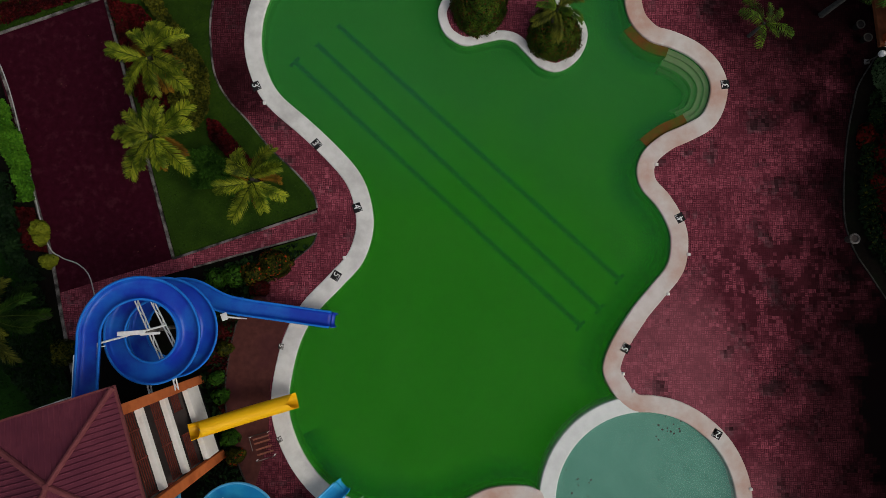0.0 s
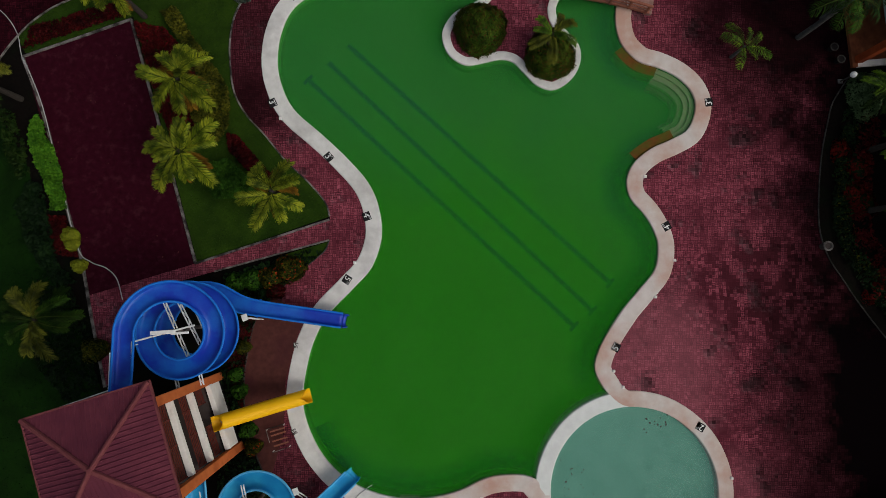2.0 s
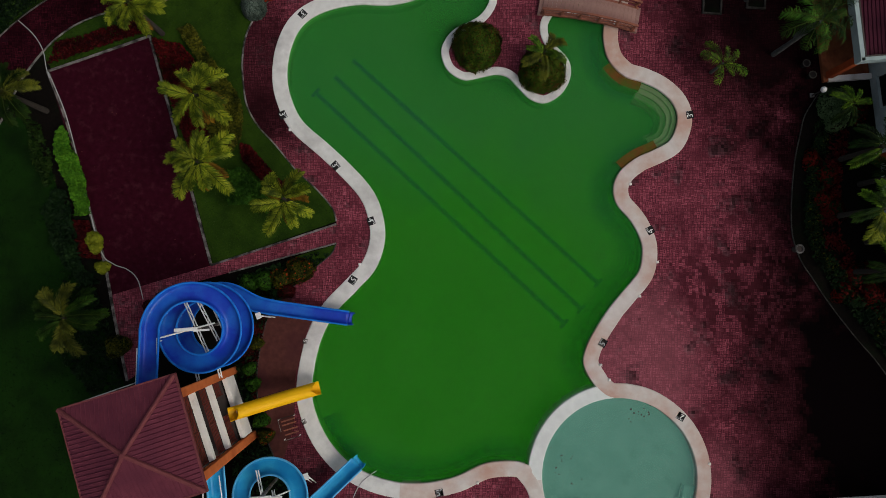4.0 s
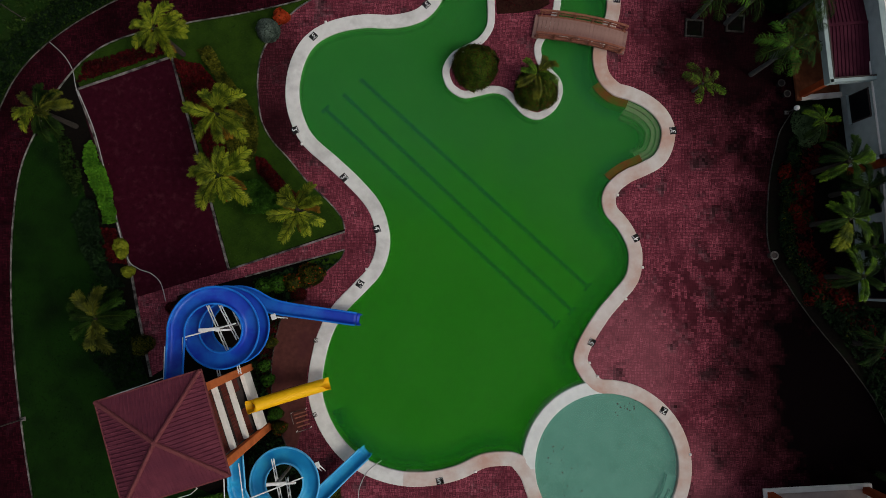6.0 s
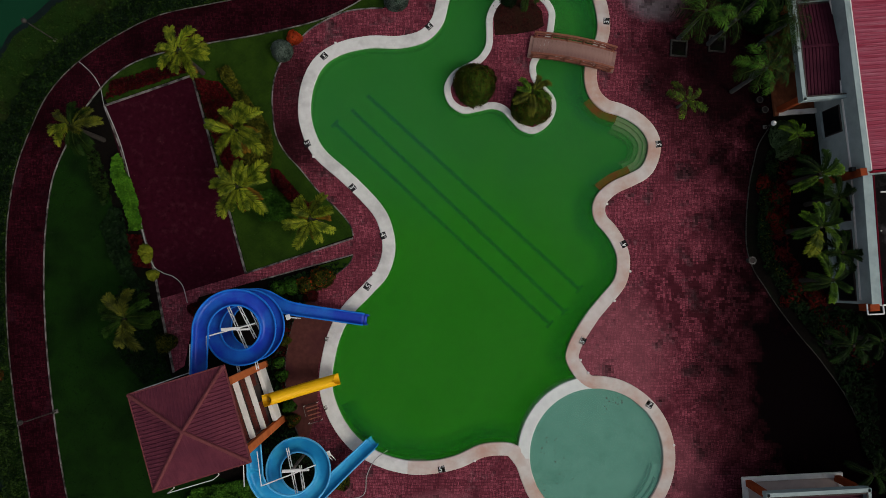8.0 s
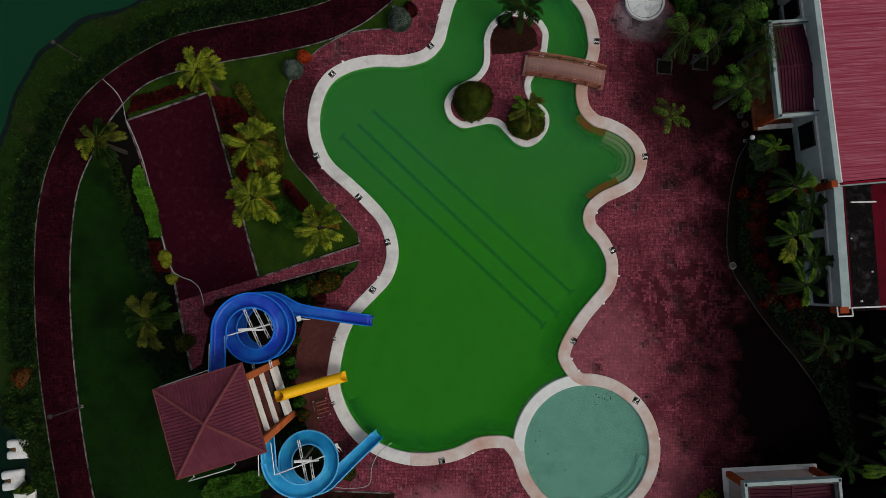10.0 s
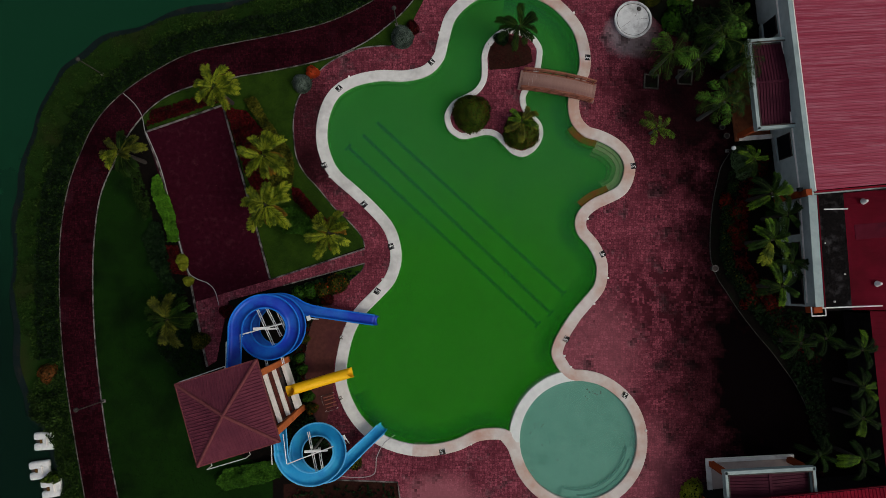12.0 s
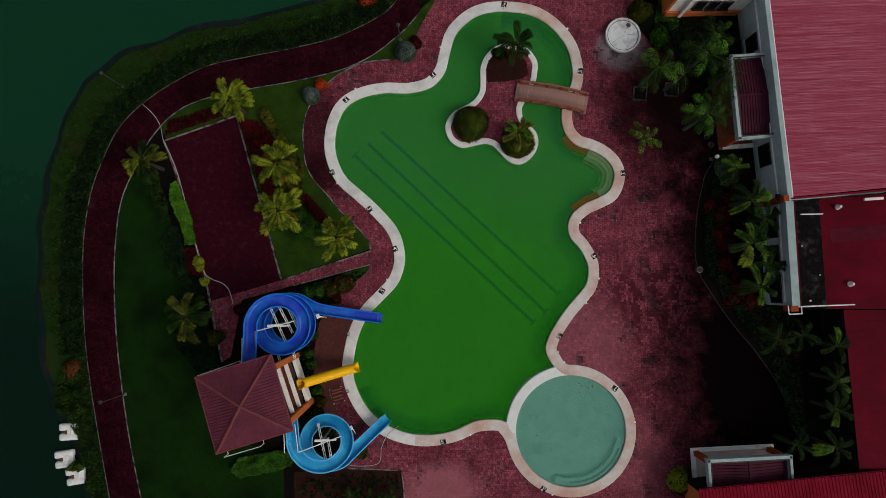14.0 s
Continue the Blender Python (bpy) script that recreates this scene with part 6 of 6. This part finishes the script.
# ---- round plinth, planters, lamps, boats, small things ----
plinth = tagged(empty("round_plinth", pose(16.72, 22.85, 0)), "round weathered white concrete plinth with raised rim", "plinth")
OLD_WHITE = surface("weathered_white_concrete", (0.60, 0.61, 0.59), (0.72, 0.73, 0.71), 2.5, 0.8, 0.2, (0.34, 0.34, 0.33), 0.9, 0.5, 0.7)
bm = bmesh.new()
bmesh.ops.create_cone(bm, cap_ends=True, segments=48, radius1=1.62, radius2=1.62, depth=0.4, matrix=pose(0, 0, 0.2))
part("drum", bm, OLD_WHITE, plinth)
hang(sweep("rim", [(1.62 * math.cos(a), 1.62 * math.sin(a), 0.42) for a in np.linspace(0, 2 * math.pi, 49)], [(-0.08, -0.06), (0.08, -0.06), (0.08, 0.08), (-0.08, 0.08)], OLD_WHITE, smooth=False), plinth)
hang(sweep("inner_groove", [(1.48 * math.cos(a), 1.48 * math.sin(a), 0.405) for a in np.linspace(0, 2 * math.pi, 49)], [(-0.025, -0.01), (0.025, -0.01), (0.025, 0.01), (-0.025, 0.01)], KERB, smooth=False), plinth)
part("centre_socket", bar(bmesh.new(), (0.1, 0, 0.38), (0.1, 0, 0.47), 0.16, 14), OLD_WHITE, plinth)
bm = bmesh.new()
bmesh.ops.create_circle(bm, segments=14, radius=0.22, cap_ends=True, matrix=pose(0.55, 1.0, 0.412))
part("drain_ring", bm, KERB, plinth)
for ang in (215, 60, 5):
    m = pose(0, 0, 0.408, 0, 0, ang) @ pose(0.8, 0, 0)
    part("crack_line", boxed(m, 1.0, 0.022, 0.012), KERB, plinth)

for x, y in ((18.4, 17.2), (21.5, 17.6)):
    pl = tagged(empty("tree_planter", pose(x, y, 0, 0, 0, -4)), "square sunken planter with grey kerb in the paving", "planter", "tree planters")
    for dx, dy, sx, sy in ((0.62, 0, 0.12, 1.36), (-0.62, 0, 0.12, 1.36), (0, 0.62, 1.12, 0.12), (0, -0.62, 1.12, 0.12)):
        part("kerb_stone", boxed(pose(dx, dy, 0.08), sx, sy, 0.16, 0.01), KERB_D, pl)
    part("soil", boxed(pose(0, 0, 0.03), 1.14, 1.14, 0.06), SOIL, pl, "dark soil")
for x, y in ((24.6, 12.9), (25.0, 12.1)):
    pot = tagged(empty("flower_pot", pose(x, y, 0.03)), "round dark pot with pale rim beside the porch", "pot", "porch pots")
    bm = bmesh.new()
    bmesh.ops.create_cone(bm, cap_ends=True, segments=18, radius1=0.15, radius2=0.24, depth=0.5, matrix=pose(0, 0, 0.25))
    part("vessel", bm, SHADE_WALL, pot)
    hang(sweep("rim", [(0.24 * math.cos(a), 0.24 * math.sin(a), 0.5) for a in np.linspace(0, 2 * math.pi, 21)], [(-0.03, -0.02), (0.03, -0.02), (0.03, 0.03), (-0.03, 0.03)], KERB_D, smooth=False), pot)


def lamp_post(x, y, h, reach, ang, label):
    ob = tagged(empty("lamp_post", pose(x, y, 0, 0, 0, ang)), label, "lamp post", "path lamps")
    part("pole", bar(bmesh.new(), (0, 0, 0), (0, 0, h), 0.05), KERB_D, ob)
    if reach:
        part("arm", bar(bmesh.new(), (0, 0, h - 0.1), (reach, 0, h), 0.035), KERB_D, ob)
    bm = bmesh.new()
    bmesh.ops.create_uvsphere(bm, u_segments=14, v_segments=8, radius=0.2, matrix=pose(reach, 0, h + 0.1))
    part("globe", bm, WHITE if h < 2 else KERB_D, ob, "white glass globe", True)
    part("base_plate", boxed(pose(0, 0, 0.05), 0.3, 0.3, 0.1, 0.02), KERB, ob)
    return ob


lamp_post(25.2, 10.8, 1.2, 0.0, 0, "short post with white globe beside the bed")
lamp_post(-30.4, -11.7, 3.4, 0.35, 190, "thin grey lamp post beside the lake path")
lamp_post(-4.9, 22.4, 2.8, 0.2, 100, "thin grey lamp post beside the silver bush")
lamp_post(-31.6, 17.6, 3.2, 0.3, 150, "thin grey lamp post on the lake bank")
bollard = tagged(empty("bollard_light", pose(23.62, 0.12, 0)), "round grey bollard light at the deck kerb", "bollard")
bm = bmesh.new()
bmesh.ops.create_cone(bm, cap_ends=True, segments=20, radius1=0.2, radius2=0.2, depth=0.6, matrix=pose(0, 0, 0.3))
part("drum", bm, DARK, bollard)
hang(sweep("rim", [(0.26 * math.cos(a), 0.26 * math.sin(a), 0.62) for a in np.linspace(0, 2 * math.pi, 25)], [(-0.05, -0.04), (0.05, -0.04), (0.05, 0.04), (-0.05, 0.04)], KERB, smooth=False), bollard, "pale ring")


def boat(x, y, ang, label):
    ob = tagged(empty("pedal_boat", pose(x, y, -0.35, 0, 0, ang)), label, "pedal boat", "moored boats")
    for s in (-1, 1):
        part("float", boxed(pose(0, s * 0.46, 0.24), 1.8, 0.66, 0.5, 0.17), WHITE, ob, "white moulded float", True)
    part("deck", boxed(pose(0.38, 0, 0.33), 0.96, 0.5, 0.3, 0.05), WHITE, ob, "white deck between the floats")
    part("seat", boxed(pose(-0.2, 0, 0.36), 0.36, 0.36, 0.12, 0.04), BENCH, ob, "brown seat")
    part("backrest", boxed(pose(0.34, 0, 0.55), 0.10, 0.7, 0.16, 0.04), WHITE_WALL, ob)
    part("foot_well", boxed(pose(-0.55, 0, 0.2), 0.5, 0.26, 0.1), DARK, ob, "dark foot well")
    return ob


boat(-35.5, -15.2, 4, "white pedal boat moored at the lake bank")
boat(-35.8, -17.7, 8, "white pedal boat under overhanging leaves")
boat(-34.7, -19.25, 10, "white pedal boat beside the reeds")
shrub("reeds", -34.6, -18.3, 0.65, 0.45, 0.8, LEAF_I, "green reeds hanging over the boats", n=420, size=0.13, seed=80, lumpy=2.5)


def hose(name, pts, r, material, label):
    ob = tagged(empty(name), label, "hose", "garden hoses")
    hang(sweep("tube", spline(pts, per=8), ring(r, 6), material), ob)


HOSE = surface("pale_grey_hose", (0.30, 0.30, 0.29), (0.42, 0.42, 0.40), 6, 0.5, 0.0)
hose("garden_hose", [(-27.4, 12.2, 0.16), (-26.0, 9.0, 0.16), (-24.6, 4.0, 0.16), (-23.4, 0.0, 0.16), (-22.6, -0.9, 0.08), (-21.6, -1.3, 0.08), (-20.9, -2.0, 0.08), (-20.5, -3.3, 0.08)], 0.035, HOSE, "pale hose lying across the court")
hose("garden_hose", [(-29.7, 15.9, 0.06), (-28.6, 14.9, 0.06), (-27.9, 13.8, 0.06), (-27.6, 12.6, 0.1), (-27.3, 11.8, 0.15)], 0.03, HOSE, "pale hose across the lake path")
hose("garden_hose", [(-4.75, -14.6, 0.12), (-5.2, -14.9, 0.12), (-5.85, -15.5, 0.10), (-6.36, -16.6, 0.06), (-6.6, -18.0, 0.06), (-8.2, -18.3, 0.06), (-10.0, -18.1, 0.06), (-13.6, -17.6, 0.06)], 0.03, HOSE, "pale hose lying over the deck edge")
lounger = tagged(empty("lounger_frame", pose(-10.55, -11.75, 0.03, 0, 0, 17)), "bare tubular lounger frame abandoned on the deck", "lounger")
for y in (-0.72, 0.72):
    part("side_tube", bar(bmesh.new(), (-0.55, y, 0.3), (0.62, y, 0.3), 0.024), KERB, lounger, "grey side tube")
part("end_tube", bar(bmesh.new(), (-0.55, -0.1, 0.3), (-0.55, 0.72, 0.3), 0.024), KERB, lounger)
for y in (-0.4, -0.1, 0.25, 0.5):
    part("slat", boxed(pose(0.1, y, 0.27), 0.95, 0.09, 0.03), TIMBER, lounger, "worn brown slat")
for x, y in ((-0.5, 0.68), (-0.5, -0.68), (0.55, 0.68), (0.55, -0.68)):
    part("leg", bar(bmesh.new(), (x, y, 0), (x, y, 0.3), 0.025), WHITE, lounger)
# dead leaves and dirt on the floor of the round pool
g = np.random.default_rng(12)
spots = np.concatenate([g.normal((7.6, -14.4), (0.8, 0.7), (16, 2)), g.normal((12.6, -10.8), (0.9, 0.35), (16, 2)), g.normal((8.6, -17.0), (0.8, 0.8), (6, 2))])
v, f = leaves(np.column_stack([spots, np.full(len(spots), -0.045)]), np.tile((0, 0, 4.0), (len(spots), 1)), 0.11, 1.3, 5)
tagged(link("dead_leaves", v, f, DARK), "dark dead leaves in the shallow pool", "leaves", kind="stuff")
g = np.random.default_rng(13)
spots = np.column_stack([g.uniform(-25, -17, 26), g.uniform(-1, 13, 26)])
spots = spots[inside(spots, COURT_LOOP)]
v, f = leaves(np.column_stack([spots, np.full(len(spots), 0.05)]), np.tile((0, 0, 4.0), (len(spots), 1)), 0.09, 1.2, 6)
tagged(link("litter", v, f, CLAY), "pale scraps and dry leaves on the court", "litter", kind="stuff")
